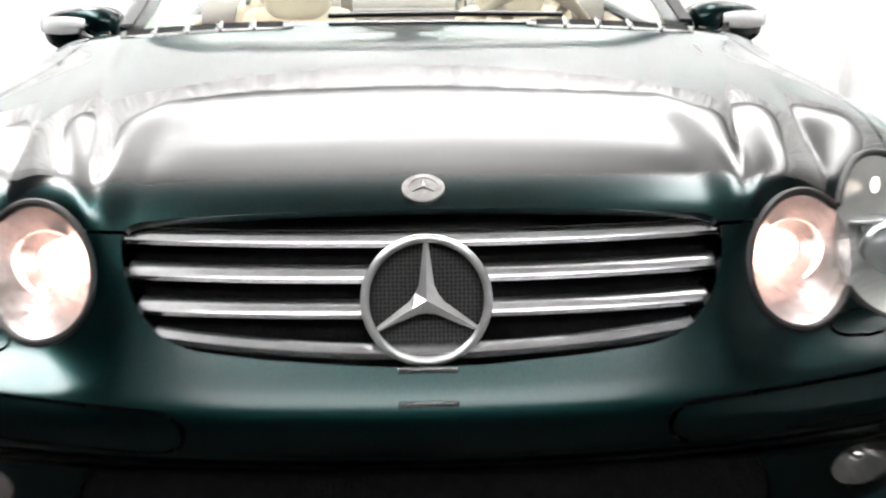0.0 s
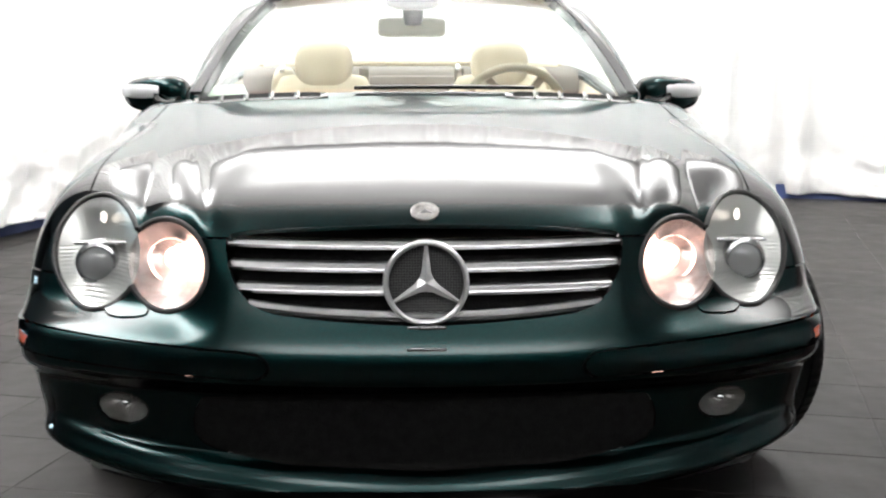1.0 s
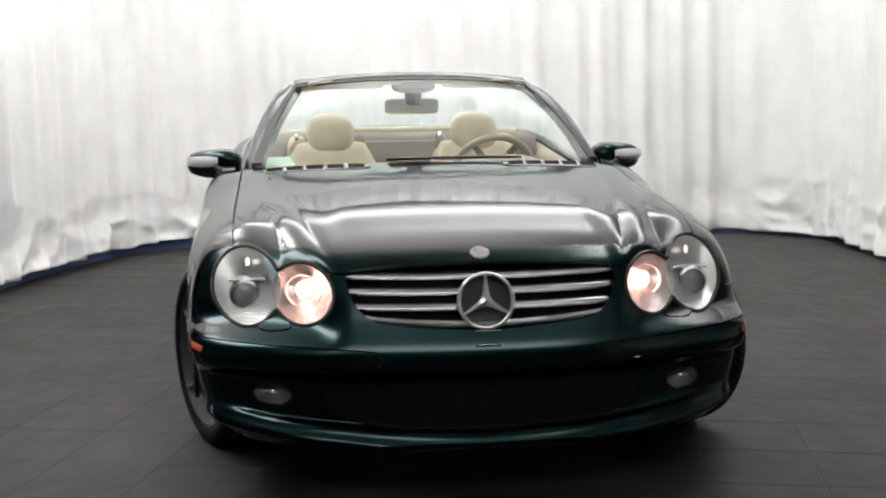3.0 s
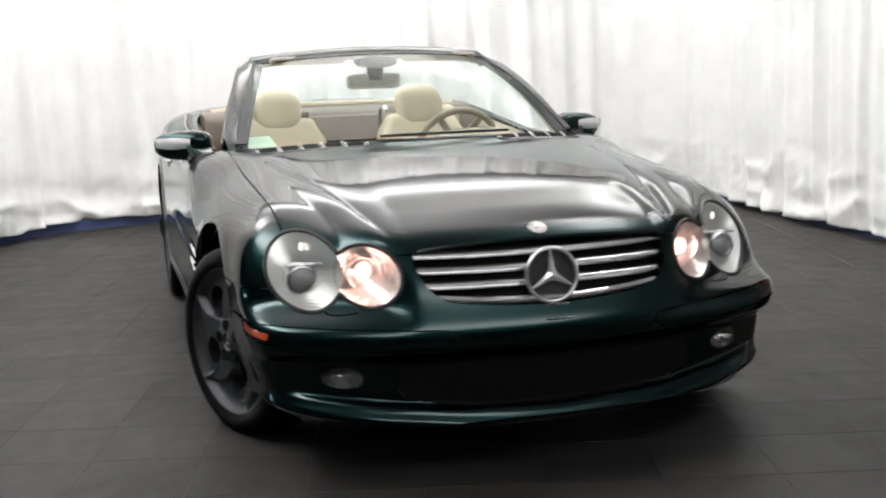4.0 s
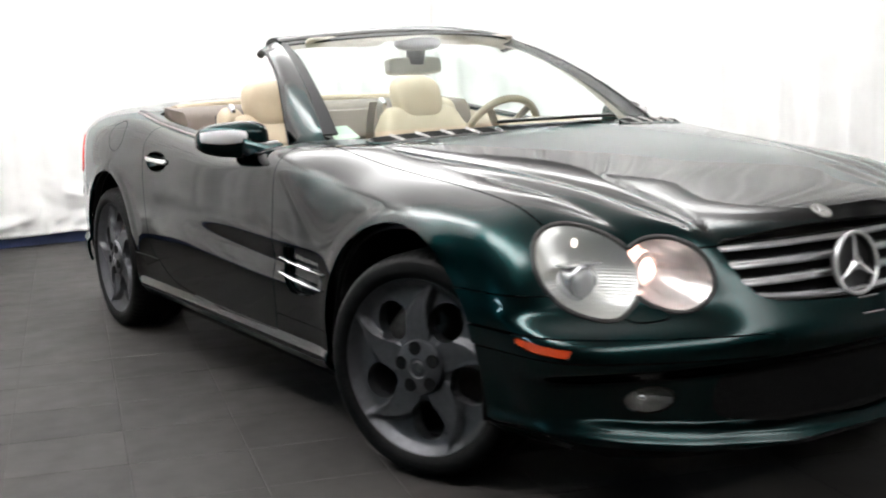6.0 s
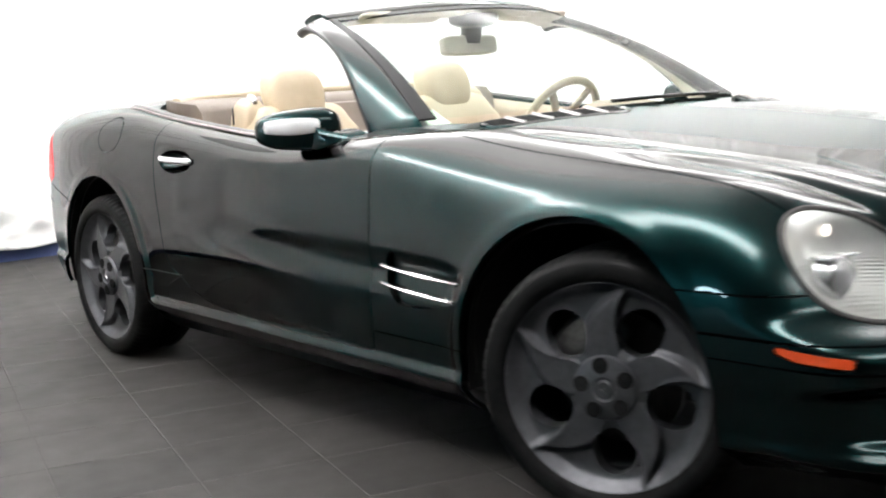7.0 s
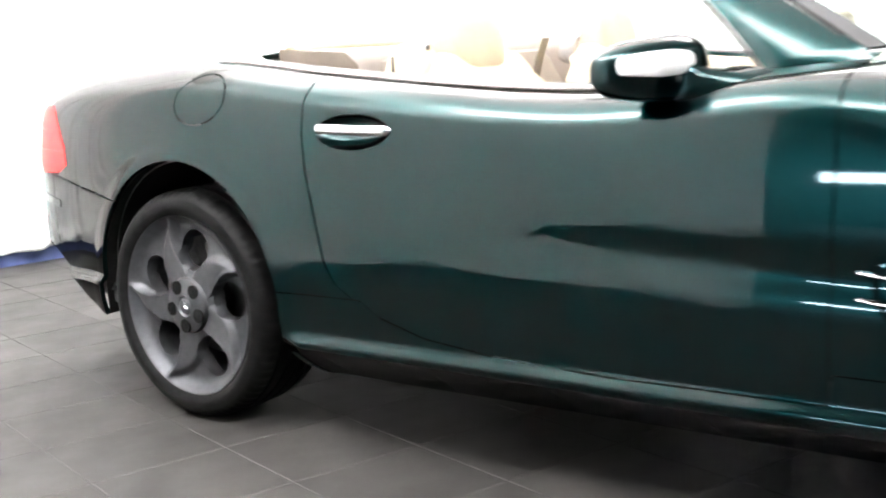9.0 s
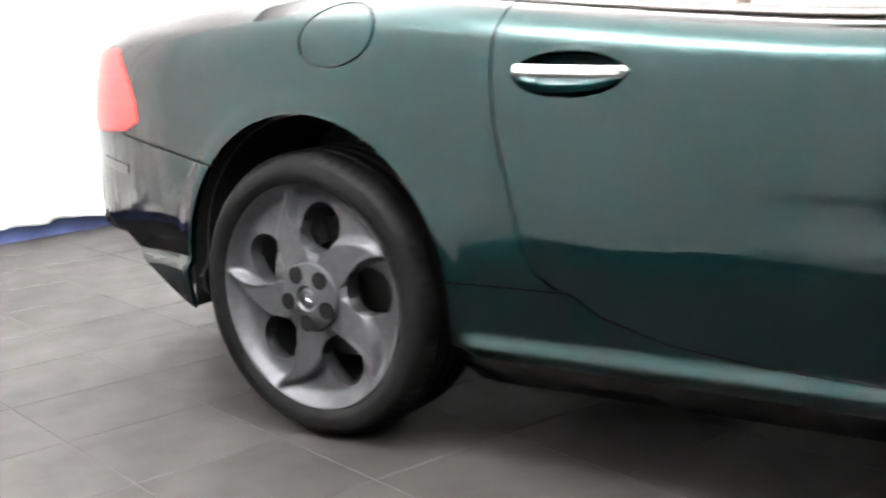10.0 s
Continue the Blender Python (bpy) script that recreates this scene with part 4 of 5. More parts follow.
grille = new("grille")
grille.parent = car
grille["label"] = "wide radiator grille with four silver bars and star emblem"
edge_at = spline([0.55, 0.568, 0.60, 0.65, 0.693], [0.27, 0.335, 0.366, 0.386, 0.392])


def slat(z0, w):
    rings = []
    for x in np.linspace(-w, w, 49):
        y = float(front_at(np.array(abs(x)), np.array(z0))) + 0.026
        z = z0 + 0.03 * x * x
        rings.append([(x, y + 0.034, z + 0.011), (x, y + 0.02, z + 0.0125), (x, y + 0.010, z + 0.0105), (x, y + 0.003, z + 0.006), (x, y, z - 0.001), (x, y + 0.003, z - 0.007), (x, y + 0.012, z - 0.0105), (x, y + 0.034, z - 0.009)])
    return loft(rings)


for z0 in (0.673, 0.632, 0.591):
    part("grille_bar", slat(z0, float(edge_at(z0)) + 0.003), SATIN, grille)
rings = []
for x in np.linspace(-0.342, 0.342, 49):
    z = 0.548 + 0.16 * x * x
    y = float(front_at(np.array(abs(x)), np.array(z))) + 0.014
    rings.append([(x, y + 0.03, z + 0.006), (x, y + 0.014, z + 0.011), (x, y + 0.006, z + 0.009), (x, y - 0.001, z + 0.001), (x, y - 0.001, z - 0.006), (x, y + 0.005, z - 0.010), (x, y + 0.03, z - 0.008)])
part("grille_bar", loft(rings), SATIN, grille)
def perforated():
    """Black plastic with rows of small round dimples."""
    m = material("perforated_black", (0.008, 0.008, 0.008), 0.5)
    nodes, links, b = nodes_of(m)
    coord = nodes.new("ShaderNodeTexCoord")
    flat = add(m, "ShaderNodeMapping", Scale=(1, 0, 1))
    cells = add(m, "ShaderNodeTexVoronoi", Scale=190.0, Randomness=0.15)
    links.new(coord.outputs["Object"], flat.inputs["Vector"])
    links.new(flat.outputs[0], cells.inputs["Vector"])
    ramp = nodes.new("ShaderNodeValToRGB")
    ramp.color_ramp.elements[0].position, ramp.color_ramp.elements[1].position = 0.3, 0.45
    ramp.color_ramp.elements[0].color, ramp.color_ramp.elements[1].color = (0.003, 0.003, 0.003, 1), (0.045, 0.045, 0.045, 1)
    links.new(cells.outputs["Distance"], ramp.inputs["Fac"])
    links.new(ramp.outputs["Color"], b.inputs["Base Color"])
    return m


STAR = Matrix.Translation((0, 0.108, 0.614)) @ Matrix.Rotation(radians(90 - 9), 4, "X")
ring = [(0.077 * math.cos(a), 0.077 * math.sin(a), 0) for a in np.linspace(0, 2 * math.pi, 72, endpoint=False)]
emblem = part("emblem", moved(tube(ring, 0.006, 12, True), STAR), BRIGHT, grille, "chrome three-pointed star in a ring")
for k in range(3):
    arm = loft([[(-0.0145, 0.008, 0.0), (0.0145, 0.008, 0.0), (0, 0.0, 0.0055)], [(-0.0095, 0.02, 0.0), (0.0095, 0.02, 0.0), (0, 0.02, 0.0048)], [(-0.0026, 0.077, -0.001), (0.0026, 0.077, -0.001), (0, 0.077, 0.002)]])
    bmesh.ops.remove_doubles(arm, verts=arm.verts[:], dist=1e-6)
    part("star_arm", moved(arm, STAR @ Matrix.Rotation(2 * math.pi * k / 3, 4, "Z")), BRIGHT, emblem, smooth=False)
part("emblem_disc", moved(lathe([(0.0, -0.02), (0.074, -0.02), (0.078, -0.005)], 48), STAR), perforated(), emblem, "black perforated disc behind the star")
_badge_z = []
for by in (0.212, 0.222, 0.232):
    lo, hi = 0.5, 0.9
    for _ in range(40):
        mid = (lo + hi) / 2
        lo, hi = (mid, hi) if float(car_form(np.array(0.0), np.array(by), np.array(mid))) < 0 else (lo, mid)
    _badge_z.append(lo)
BADGE_Z, BADGE_TILT = _badge_z[1] - 0.001, math.atan2(_badge_z[2] - _badge_z[0], 0.02)
BADGE = Matrix.Translation((0, 0.222, BADGE_Z)) @ Matrix.Rotation(BADGE_TILT, 4, "X")
badge = part("bonnet_badge", moved(lathe([(0.0, 0.004), (0.019, 0.004), (0.0195, 0.005), (0.027, 0.0045), (0.0285, 0.003), (0.0285, -0.004)], 40), BADGE), STEEL, car, "small round silver badge on the bonnet")
for k in range(3):
    part("badge_star", moved(loft([[(-0.003, 0, 0.004), (0.003, 0, 0.004), (0, 0, 0.007)], [(-0.0005, 0.017, 0.004), (0.0005, 0.017, 0.004), (0, 0.017, 0.0045)]]), BADGE @ Matrix.Rotation(2 * math.pi * k / 3, 4, "Z")), CHROME, badge, smooth=False)


def bowl(cx, cz, rx, rz, y_edge, depth, seg=40):
    """A reflector bowl behind a lens, opening forwards and a little outwards."""
    bm = bmesh.new()
    rows = []
    for i in range(9):
        t = i / 8
        s = 1 - 0.9 * t
        rows.append([bm.verts.new((cx + rx * s * math.cos(a), y_edge(cx + rx * s * math.cos(a), cz + rz * s * math.sin(a)) + 0.004 + depth * (1 - s * s), cz + rz * s * math.sin(a))) for a in np.linspace(0, 2 * math.pi, seg, endpoint=False)])
    for a, b in zip(rows, rows[1:]):
        for k in range(seg):
            bm.faces.new((a[k], a[(k + 1) % seg], b[(k + 1) % seg], b[k]))
    bm.faces.new(rows[-1])
    return bm


_gx, _gz = np.meshgrid(np.linspace(0.40, 0.82, 64), np.linspace(0.28, 0.76, 64), indexing="ij")
_lo, _hi = np.full_like(_gx, -0.3), np.full_like(_gx, 1.2)
for _ in range(30):
    _mid = (_lo + _hi) / 2
    _out = car_form(_gx, _mid, _gz) > 0
    _lo, _hi = np.where(_out, _mid, _lo), np.where(_out, _hi, _mid)
NOSE_TABLE = _lo


def lens_y(x, z):
    """How far back the nose's surface lies at x, z (bilinear in a table)."""
    a, b = np.clip((abs(x) - 0.40) / 0.42 * 63, 0, 62.999), np.clip((z - 0.28) / 0.48 * 63, 0, 62.999)
    i, j = int(a), int(b)
    a, b = a - i, b - j
    t = NOSE_TABLE
    return float((1 - a) * (1 - b) * t[i, j] + a * (1 - b) * t[i + 1, j] + (1 - a) * b * t[i, j + 1] + a * b * t[i + 1, j + 1])


FLUTED = material("fluted_reflector", (0.62, 0.62, 0.60), 0.33, 0.75)
fn, fl, fb = nodes_of(FLUTED)
wave = add(FLUTED, "ShaderNodeTexWave", Scale=42.0, Distortion=0.3)
wave.bands_direction = "Z"
fcoord = fn.new("ShaderNodeTexCoord")
fl.new(fcoord.outputs["Object"], wave.inputs["Vector"])
fbump = add(FLUTED, "ShaderNodeBump", Strength=0.25, Distance=0.003)
parts_of = fn.new("ShaderNodeSeparateXYZ")
fl.new(fcoord.outputs["Object"], parts_of.inputs[0])
lower = add(FLUTED, "ShaderNodeMapRange", From_Min=0.650, From_Max=0.640)
fl.new(parts_of.outputs["Z"], lower.inputs["Value"])
fluted = fn.new("ShaderNodeMath")
fluted.operation = "MULTIPLY"
fl.new(wave.outputs["Fac"], fluted.inputs[0])
fl.new(lower.outputs[0], fluted.inputs[1])
fl.new(fluted.outputs[0], fbump.inputs["Height"])
fl.new(fbump.outputs[0], fb.inputs["Normal"])
FACETED = material("faceted_reflector", (0.95, 0.87, 0.85), 0.27, 0.8)
qn, ql, qb = nodes_of(FACETED)
cell = add(FACETED, "ShaderNodeTexVoronoi", Scale=40.0)
qcoord = qn.new("ShaderNodeTexCoord")
ql.new(qcoord.outputs["Object"], cell.inputs["Vector"])
qbump = add(FACETED, "ShaderNodeBump", Strength=0.22, Distance=0.006)
ql.new(cell.outputs["Distance"], qbump.inputs["Height"])
ql.new(qbump.outputs[0], qb.inputs["Normal"])
for n, (lens, side) in enumerate(zip(LENSES, (-1, 1, -1, 1))):
    outer = n < 2
    cx, cz, rx, rz = OUTER_LAMP if outer else INNER_LAMP
    part("reflector", bowl(side * -cx, cz, rx - 0.002, rz - 0.002, lens_y, 0.06 if outer else 0.075), FLUTED if outer else FACETED, lens, "bright reflector", smooth=outer)
    yb = lens_y(side * cx, cz)
    if outer:
        px, pz, py = side * 0.683, 0.612, lens_y(0.683, 0.612) + 0.028
        part("projector", moved(lathe([(0.0, 0.003), (0.02, 0.003), (0.034, 0.0), (0.038, 0.005), (0.044, 0.002), (0.048, -0.006), (0.05, -0.04)], 40), pose(px, py, pz, 90, 0, 0)), SATIN, lens, "round projector lens in a chrome ring")
        part("projector_glass", moved(lathe([(0.0, 0.015), (0.016, 0.013), (0.028, 0.008), (0.035, 0.002)], 32), pose(px, py, pz, 90, 0, 0)), material("dark_glass", (0.3, 0.3, 0.31), 0.12, 0.0, 1.0), lens, "dark projector glass")
        part("bulb", moved(blob(0.006, 0.006, 0.012, 2, 16, 10), pose(side * 0.675, yb + 0.06, 0.705)), SIDE_BULB, lens, "lit parking bulb")
        part("divider", box_bm(side * 0.668, yb + 0.042, 0.655, 0.125, 0.045, 0.007, 0.002), BRIGHT, lens)
    else:
        part("bulb", moved(blob(0.016, 0.016, 0.022, 2), pose(side * -cx, yb + 0.075, cz)), BULB, lens, "lit lamp bulb")
        part("inner_ring", moved(lathe([(0.044, 0.0), (0.046, 0.003), (0.046, -0.02), (0.044, -0.02)], 40, loop=True), pose(side * -cx, yb + 0.055, cz, 90)), FACETED, lens, "bright ring")
    lens_rim = []
    for a in np.linspace(0, 2 * math.pi, 64, endpoint=False):
        x, z = side * -cx + (rx + 0.001) * math.cos(a), cz + (rz + 0.001) * math.sin(a)
        ox, oz, orx, orz = INNER_LAMP if outer else OUTER_LAMP
        lens_rim.append(None if math.hypot((x - side * -ox) / orx, (z - oz) / orz) < 1 else (x, lens_y(x, z) + 0.001, z))
    start = max(k for k in range(64) if lens_rim[k] is None) + 1 if lens_rim[0] is not None else next(k for k in range(64) if lens_rim[k] is not None)
    lens_rim = [q for q in lens_rim[start:] + lens_rim[:start] if q is not None]
    part("lens_seal", tube(lens_rim, 0.0062, 8), SEAL, lens, "dark lens seal")
FOG_MIRROR = mottle(material("smoked_reflector", (0.5, 0.5, 0.5), 0.2, 0.8), 60, (0.2, 0.196, 0.186), (0.46, 0.45, 0.43), bump=0.5, bump_scale=90, distance=0.004)
for lens, side in zip(FOGS, (-1, 1)):
    part("reflector", bowl(side * 0.607, 0.346, 0.055, 0.030, lens_y, 0.05, 14), FOG_MIRROR, lens, "faceted reflector", smooth=False)
    part("bulb_cap", moved(blob(0.014, 0.02, 0.014, 2, 20, 12), pose(side * 0.607, lens_y(0.607, 0.346) + 0.045, 0.346)), CHROME, lens)


# ---- wing vents, handles, trims ----
for side in (-1, 1):
    for za, zb, ya, yb in ((0.552, 0.535, 1.60, 1.272), (0.506, 0.487, 1.60, 1.292)):
        rings = []
        for t in np.linspace(0, 1, 16):
            y, z, w = ya + (yb - ya) * t, za + (zb - za) * t - 0.006 * math.sin(math.pi * t), 0.0015 + 0.0035 * math.sin(math.pi * (0.08 + 0.84 * t)) ** 0.6
            x = float(side_out(np.array(y), np.array(z))) + 0.004
            rings.append([(side * (x - 0.016), y, z + w), (side * (x - 0.002), y, z + w), (side * (x + 0.002), y, z), (side * (x - 0.002), y, z - w), (side * (x - 0.016), y, z - w)])
        part("vent_blade", loft(rings), CHROME, car, "chrome blade across the wing vent", angle=50)
    door_ob = DOORS[0] if side < 0 else DOORS[1]
    rings = []
    for t in np.linspace(0, 1, 30):
        y, z = 2.868 - 0.232 * t, 0.806 - 0.007 * t
        w = 0.0112 * min(1, math.sin(math.pi * t) * 9 + 0.12) ** 0.5
        x = 0.893 + 0.018 * math.sin(math.pi * t) ** 0.6
        rings.append([(side * (x + 0.55 * w * math.cos(a)), y, z + w * math.sin(a)) for a in np.linspace(0, 2 * math.pi, 14, endpoint=False)])
    part("door_handle", loft(rings), CHROME, door_ob, "chrome pull handle")
    rings, chrome = [], []
    for y in np.linspace(1.93, 3.33, 60):
        x = 0.772 - 0.03 * float(step(np.array(y), 2.9, 3.4))
        z = float(top_height(np.array(x), np.array(y))) - 0.001
        rings.append([(side * (x + 0.016 * math.cos(a)), y, z + 0.013 * math.sin(a)) for a in np.linspace(0, 2 * math.pi, 10, endpoint=False)])
        chrome.append([(side * (x + 0.019 + 0.0045 * math.cos(a)), y, z + 0.002 + 0.005 * math.sin(a)) for a in np.linspace(0, 2 * math.pi, 8, endpoint=False)])
    seal = part("belt_seal", loft(rings), SEAL, car, "black rubber seal along the door top")
    part("belt_trim", loft(chrome), BROWN_TRIM, seal, "thin brownish metal trim")

# small plugs where a plate would hang
for z0 in (0.534, 0.497):
    yp = float(front_at(np.array(0.04), np.array(z0)))
    part("plate_plug", box_bm(0.0, yp - 0.001, z0, 0.075, 0.006, 0.006, 0.0015), SATIN, car, "thin bright plug on the bumper")

# bonnet vents by the windscreen
def on_bonnet(x, y, lift):
    return (x, y, float(top_height(np.array(abs(x)), np.array(y))) + lift)


for side in (-1, 1):
    a, b = np.array([0.655, 1.438]), np.array([0.252, 1.288])
    along, back = (b - a), np.array([-0.35, 0.94])
    def plate(t0, t1, half, lifts, n=14):
        rings = []
        for t in np.linspace(t0, t1, n):
            c = a + along * t
            w = half * min(1.0, math.sin(math.pi * min(max(t, 0.0), 1.0)) * 3 + 0.1) ** 0.5
            rings.append([on_bonnet(side * (c[0] + 0.08 * q * w), c[1] + q * w, lift) for q, lift in lifts])
        return loft(rings)

    frame_shape = ((-1, -0.004), (-1, 0.001), (-0.85, 0.0035), (0, 0.007), (0.85, 0.011), (1, 0.009), (1, -0.004))
    vent = part("bonnet_vent", plate(0.0, 1.0, 0.044, frame_shape, 26), PAINT, car, "slotted bonnet vent with bright vanes", angle=50)
    for k in range(5):
        t0 = 0.035 + 0.19 * k
        part("slot", plate(t0, t0 + 0.15, 0.026, ((-1, 0.002), (-1, 0.0050), (0, 0.0085), (1, 0.0120), (1, 0.002)), 8), INTAKE_BLACK, vent, "dark mesh slot", smooth=False)
        if k:
            c = a + along * (t0 - 0.012)
            pts = [c + np.array([0.08 * q, q]) for q in np.linspace(-0.037, 0.037, 7)]
            part("vane", loft([[on_bonnet(side * (p[0] + d), p[1], lift + 0.007 + 0.11 * (p[1] - c[1])) for d, lift in ((-0.005, -0.003), (-0.003, 0.005), (0.001, 0.006), (0.005, -0.003))] for p in pts]), STEEL, vent, "bright vane")

# ---- interior ----
def cushion(profile, width, cx, bulge=0.03, n=24):
    """An upholstered body: a side profile of (y, z) points lofted across with rounded flanks."""
    rings = []
    pts = np.array(profile, float)
    mid = pts.mean(0)
    for t in np.linspace(-1, 1, n):
        s = (1 - abs(t) ** 6) ** 0.35
        rings.append([(cx + width / 2 * t, mid[0] + (p[0] - mid[0]) * (0.55 + 0.45 * s), mid[1] + (p[1] - mid[1]) * (0.75 + 0.25 * s)) for p in pts])
    return loft(rings)


def rounded(points, times=2):
    pts = np.array(points, float)
    for _ in range(times):
        nxt = np.roll(pts, -1, 0)
        pts = np.stack([0.75 * pts + 0.25 * nxt, 0.25 * pts + 0.75 * nxt], 1).reshape(-1, 2)
    return pts


def seat(cx):
    s = new("seat")
    s.parent = car
    s["label"] = "cream leather sports seat"
    back = rounded([(2.52, 0.45), (2.60, 0.45), (2.68, 0.45), (2.80, 0.75), (2.875, 0.93), (2.865, 0.958), (2.80, 0.966), (2.752, 0.94), (2.66, 0.75)])
    rings = []
    mid = back.mean(0)
    for t in np.linspace(-1, 1, 36):
        s1 = (1 - abs(t) ** 5) ** 0.4
        ring = []
        for y, z in back:
            taper = 0.245 - 0.085 * max(0.0, (z - 0.72) / 0.29) ** 1.6
            side_bolster = 0.035 * abs(t) ** 3 * (1 if y < mid[0] + (z - 0.72) * 0.75 else 0)
            ring.append((cx + taper * t, mid[0] + (z - mid[1]) * 0.62 + (y - mid[0] - (z - mid[1]) * 0.62) * (0.45 + 0.55 * s1) - side_bolster, z - 0.03 * (1 - s1) * (z > 0.9)))
        rings.append(ring)
    backrest = part("backrest", loft(rings), CREAM, s, angle=60)
    part("cushion", cushion(rounded([(2.0, 0.40), (2.02, 0.54), (2.3, 0.55), (2.62, 0.5), (2.62, 0.38)]), 0.5, cx), CREAM, s, angle=60)

    def head(p):
        q = p.copy()
        q.y += 0.25 * q.z - 0.02 * (abs(q.x) / 0.13) ** 2
        q.x *= 1 - 0.12 * max(0.0, -q.z / 0.09)
        return q
    part("headrest", moved(blob(0.118, 0.076, 0.108, 3.0, 48, 30, head), pose(cx, 2.832, 0.992)), CREAM, s, "round cream leather headrest")
    outer = math.copysign(1.0, cx)
    shoulder = part("shoulder", moved(blob(0.055, 0.075, 0.13, 3.0, 32, 20), pose(cx + outer * 0.165, 2.875, 0.862, 14, 0, 0)), CREAM, s, "cream shoulder of the seat with the belt slot", angle=60)
    part("belt_slot", box_bm(cx + outer * 0.165 + outer * 0.0545, 2.885, 0.93, 0.004, 0.008, 0.06, 0.001), BLACK, shoulder, "narrow dark slot")
    part("belt_guide", moved(blob(0.012, 0.03, 0.05, 4, 20, 12), pose(cx + math.copysign(0.165, cx) * 0 - 0.17, 2.84, 0.955, 20)), SATIN, s, "bright belt guide")


for cx in (-0.36, 0.36):
    seat(cx)
# tub, dashboard, doors, bulkhead
part("cabin_floor", joined(box_bm(0, 2.4, 0.30, 1.5, 1.9, 0.06), box_bm(0, 2.3, 0.46, 0.22, 1.4, 0.3, 0.04)), TAN, car, "beige carpeted floor and centre tunnel", smooth=False)
rings = []
for x in np.linspace(-0.70, 0.70, 40):
    f = 1 - abs(x / 0.72) ** 8 * 0.2
    y0 = 1.46 + 0.22 * abs(x / 0.705) ** 2.4
    hood_b = 0.045 * math.exp(-((x - 0.36) / 0.17) ** 4)
    rings.append([(x, y0, 0.70), (x, y0, 0.885), (x, y0 + 0.05, 0.895), (x, 1.80, 0.895 + hood_b * 0.6), (x, 1.90, 0.885 + hood_b), (x, 1.935, 0.855 + hood_b), (x, 1.93, 0.80), (x, 1.90, 0.62), (x, 1.70, 0.55)])
part("dashboard", loft(rings), TAN, car, "beige padded dashboard", angle=60)
part("dash_trim", loft([[(x, 1.938, 0.78), (x, 1.944, 0.775), (x, 1.944, 0.735), (x, 1.935, 0.73)] for x in np.linspace(-0.66, 0.66, 12)]), WOOD, car, "polished burr wood strip")
part("dash_card", moved(box_bm(0, 0, 0, 0.13, 0.07, 0.002), pose(-0.60, 1.72, 0.925, 35, 0, 24)), PAPER, car, "pale green card lying on the dashboard")
WHEEL = Matrix.Translation((0.355, 2.155, 0.842)) @ Matrix.Rotation(radians(-62), 4, "X")
sw = part("steering_wheel", moved(tube([(0.178 * math.cos(a), 0.178 * math.sin(a), 0) for a in np.linspace(0, 2 * math.pi, 64, endpoint=False)], 0.0155, 12, True), WHEEL), mottle(material("brown_wheel_leather", (0.2, 0.12, 0.07), 0.4), 20, (0.36, 0.285, 0.205), (0.44, 0.36, 0.27)), car, "brown wood and leather steering wheel")
part("boss", moved(blob(0.075, 0.065, 0.03, 2.6), WHEEL), TAN, sw, "beige steering wheel boss")
for a in (0, 180, 235, 305):
    part("spoke", moved(box_bm(0.115, 0, 0, 0.14, 0.03, 0.015, 0.005), WHEEL @ Matrix.Rotation(radians(a), 4, "Z")), TAN, sw)
part("steering_column", moved(lathe([(0.04, 0.0), (0.05, -0.2)], 24), WHEEL), TAN, sw)
for side in (-1, 1):
    rings = []
    for y in np.linspace(1.74, 3.16, 40):
        x = 0.752
        z = float(top_height(np.array(0.76), np.array(y))) - 0.008
        rings.append([(side * x, y, z), (side * (x - 0.035), y, z - 0.004), (side * (x - 0.06), y, z - 0.05), (side * (x - 0.055), y, z - 0.2), (side * (x - 0.09), y, z - 0.26), (side * (x - 0.08), y, 0.36), (side * (x + 0.02), y, 0.36)])
    lining_ob = part("door_lining", loft(rings), TAN, car, "beige leather door lining", angle=60)
    part("wood_strip", loft([[(side * 0.698, y, 0.83), (side * 0.690, y, 0.825), (side * 0.690, y, 0.775), (side * 0.698, y, 0.77)] for y in np.linspace(1.95, 2.75, 10)]), WOOD, lining_ob, "polished burr wood strip")
    part("pull_handle", moved(blob(0.02, 0.06, 0.012, 3, 24, 12), pose(side * 0.685, 2.05, 0.84)), CHROME, lining_ob, "chrome door pull")
rings = []
for x in np.linspace(-0.70, 0.70, 40):
    r = 3.34 - 0.22 * abs(x / 0.72) ** 4
    rings.append([(x, r - 0.30, 0.40), (x, r - 0.27, 0.80), (x, r - 0.25, 0.945), (x, r - 0.21, 0.978), (x, r - 0.06, 0.988), (x, r + 0.02, 0.996), (x, r + 0.02, 0.40)])
bulkhead = part("bulkhead", loft(rings), mottle(material("brown_trim_panel", (0.22, 0.18, 0.14), 0.6), 9, (0.10, 0.078, 0.062), (0.14, 0.11, 0.088), bump=0.2, bump_scale=300), car, "beige padded shelf behind the seats", angle=60)
part("storage_lid", loft([[(x, 3.05, 0.82), (x, 3.036, 0.826), (x, 3.07, 0.948), (x, 3.085, 0.952)] for x in np.linspace(-0.46, 0.46, 8)]), mottle(material("dark_beige_lid", (0.17, 0.13, 0.1), 0.6), 12, (0.17, 0.14, 0.115), (0.22, 0.18, 0.15)), bulkhead, "brown storage compartment lid")
rim_line = []
for a in np.linspace(0, 1, 60):
    x = -0.655 + 1.31 * a
    rim_line.append((x, 3.335 - 0.27 * abs(x / 0.72) ** 5, 0.998 - 0.02 * abs(x / 0.72) ** 3))
part("cabin_rim", tube(rim_line, 0.02, 12), CREAM, bulkhead, "cream padded rim behind the cabin")
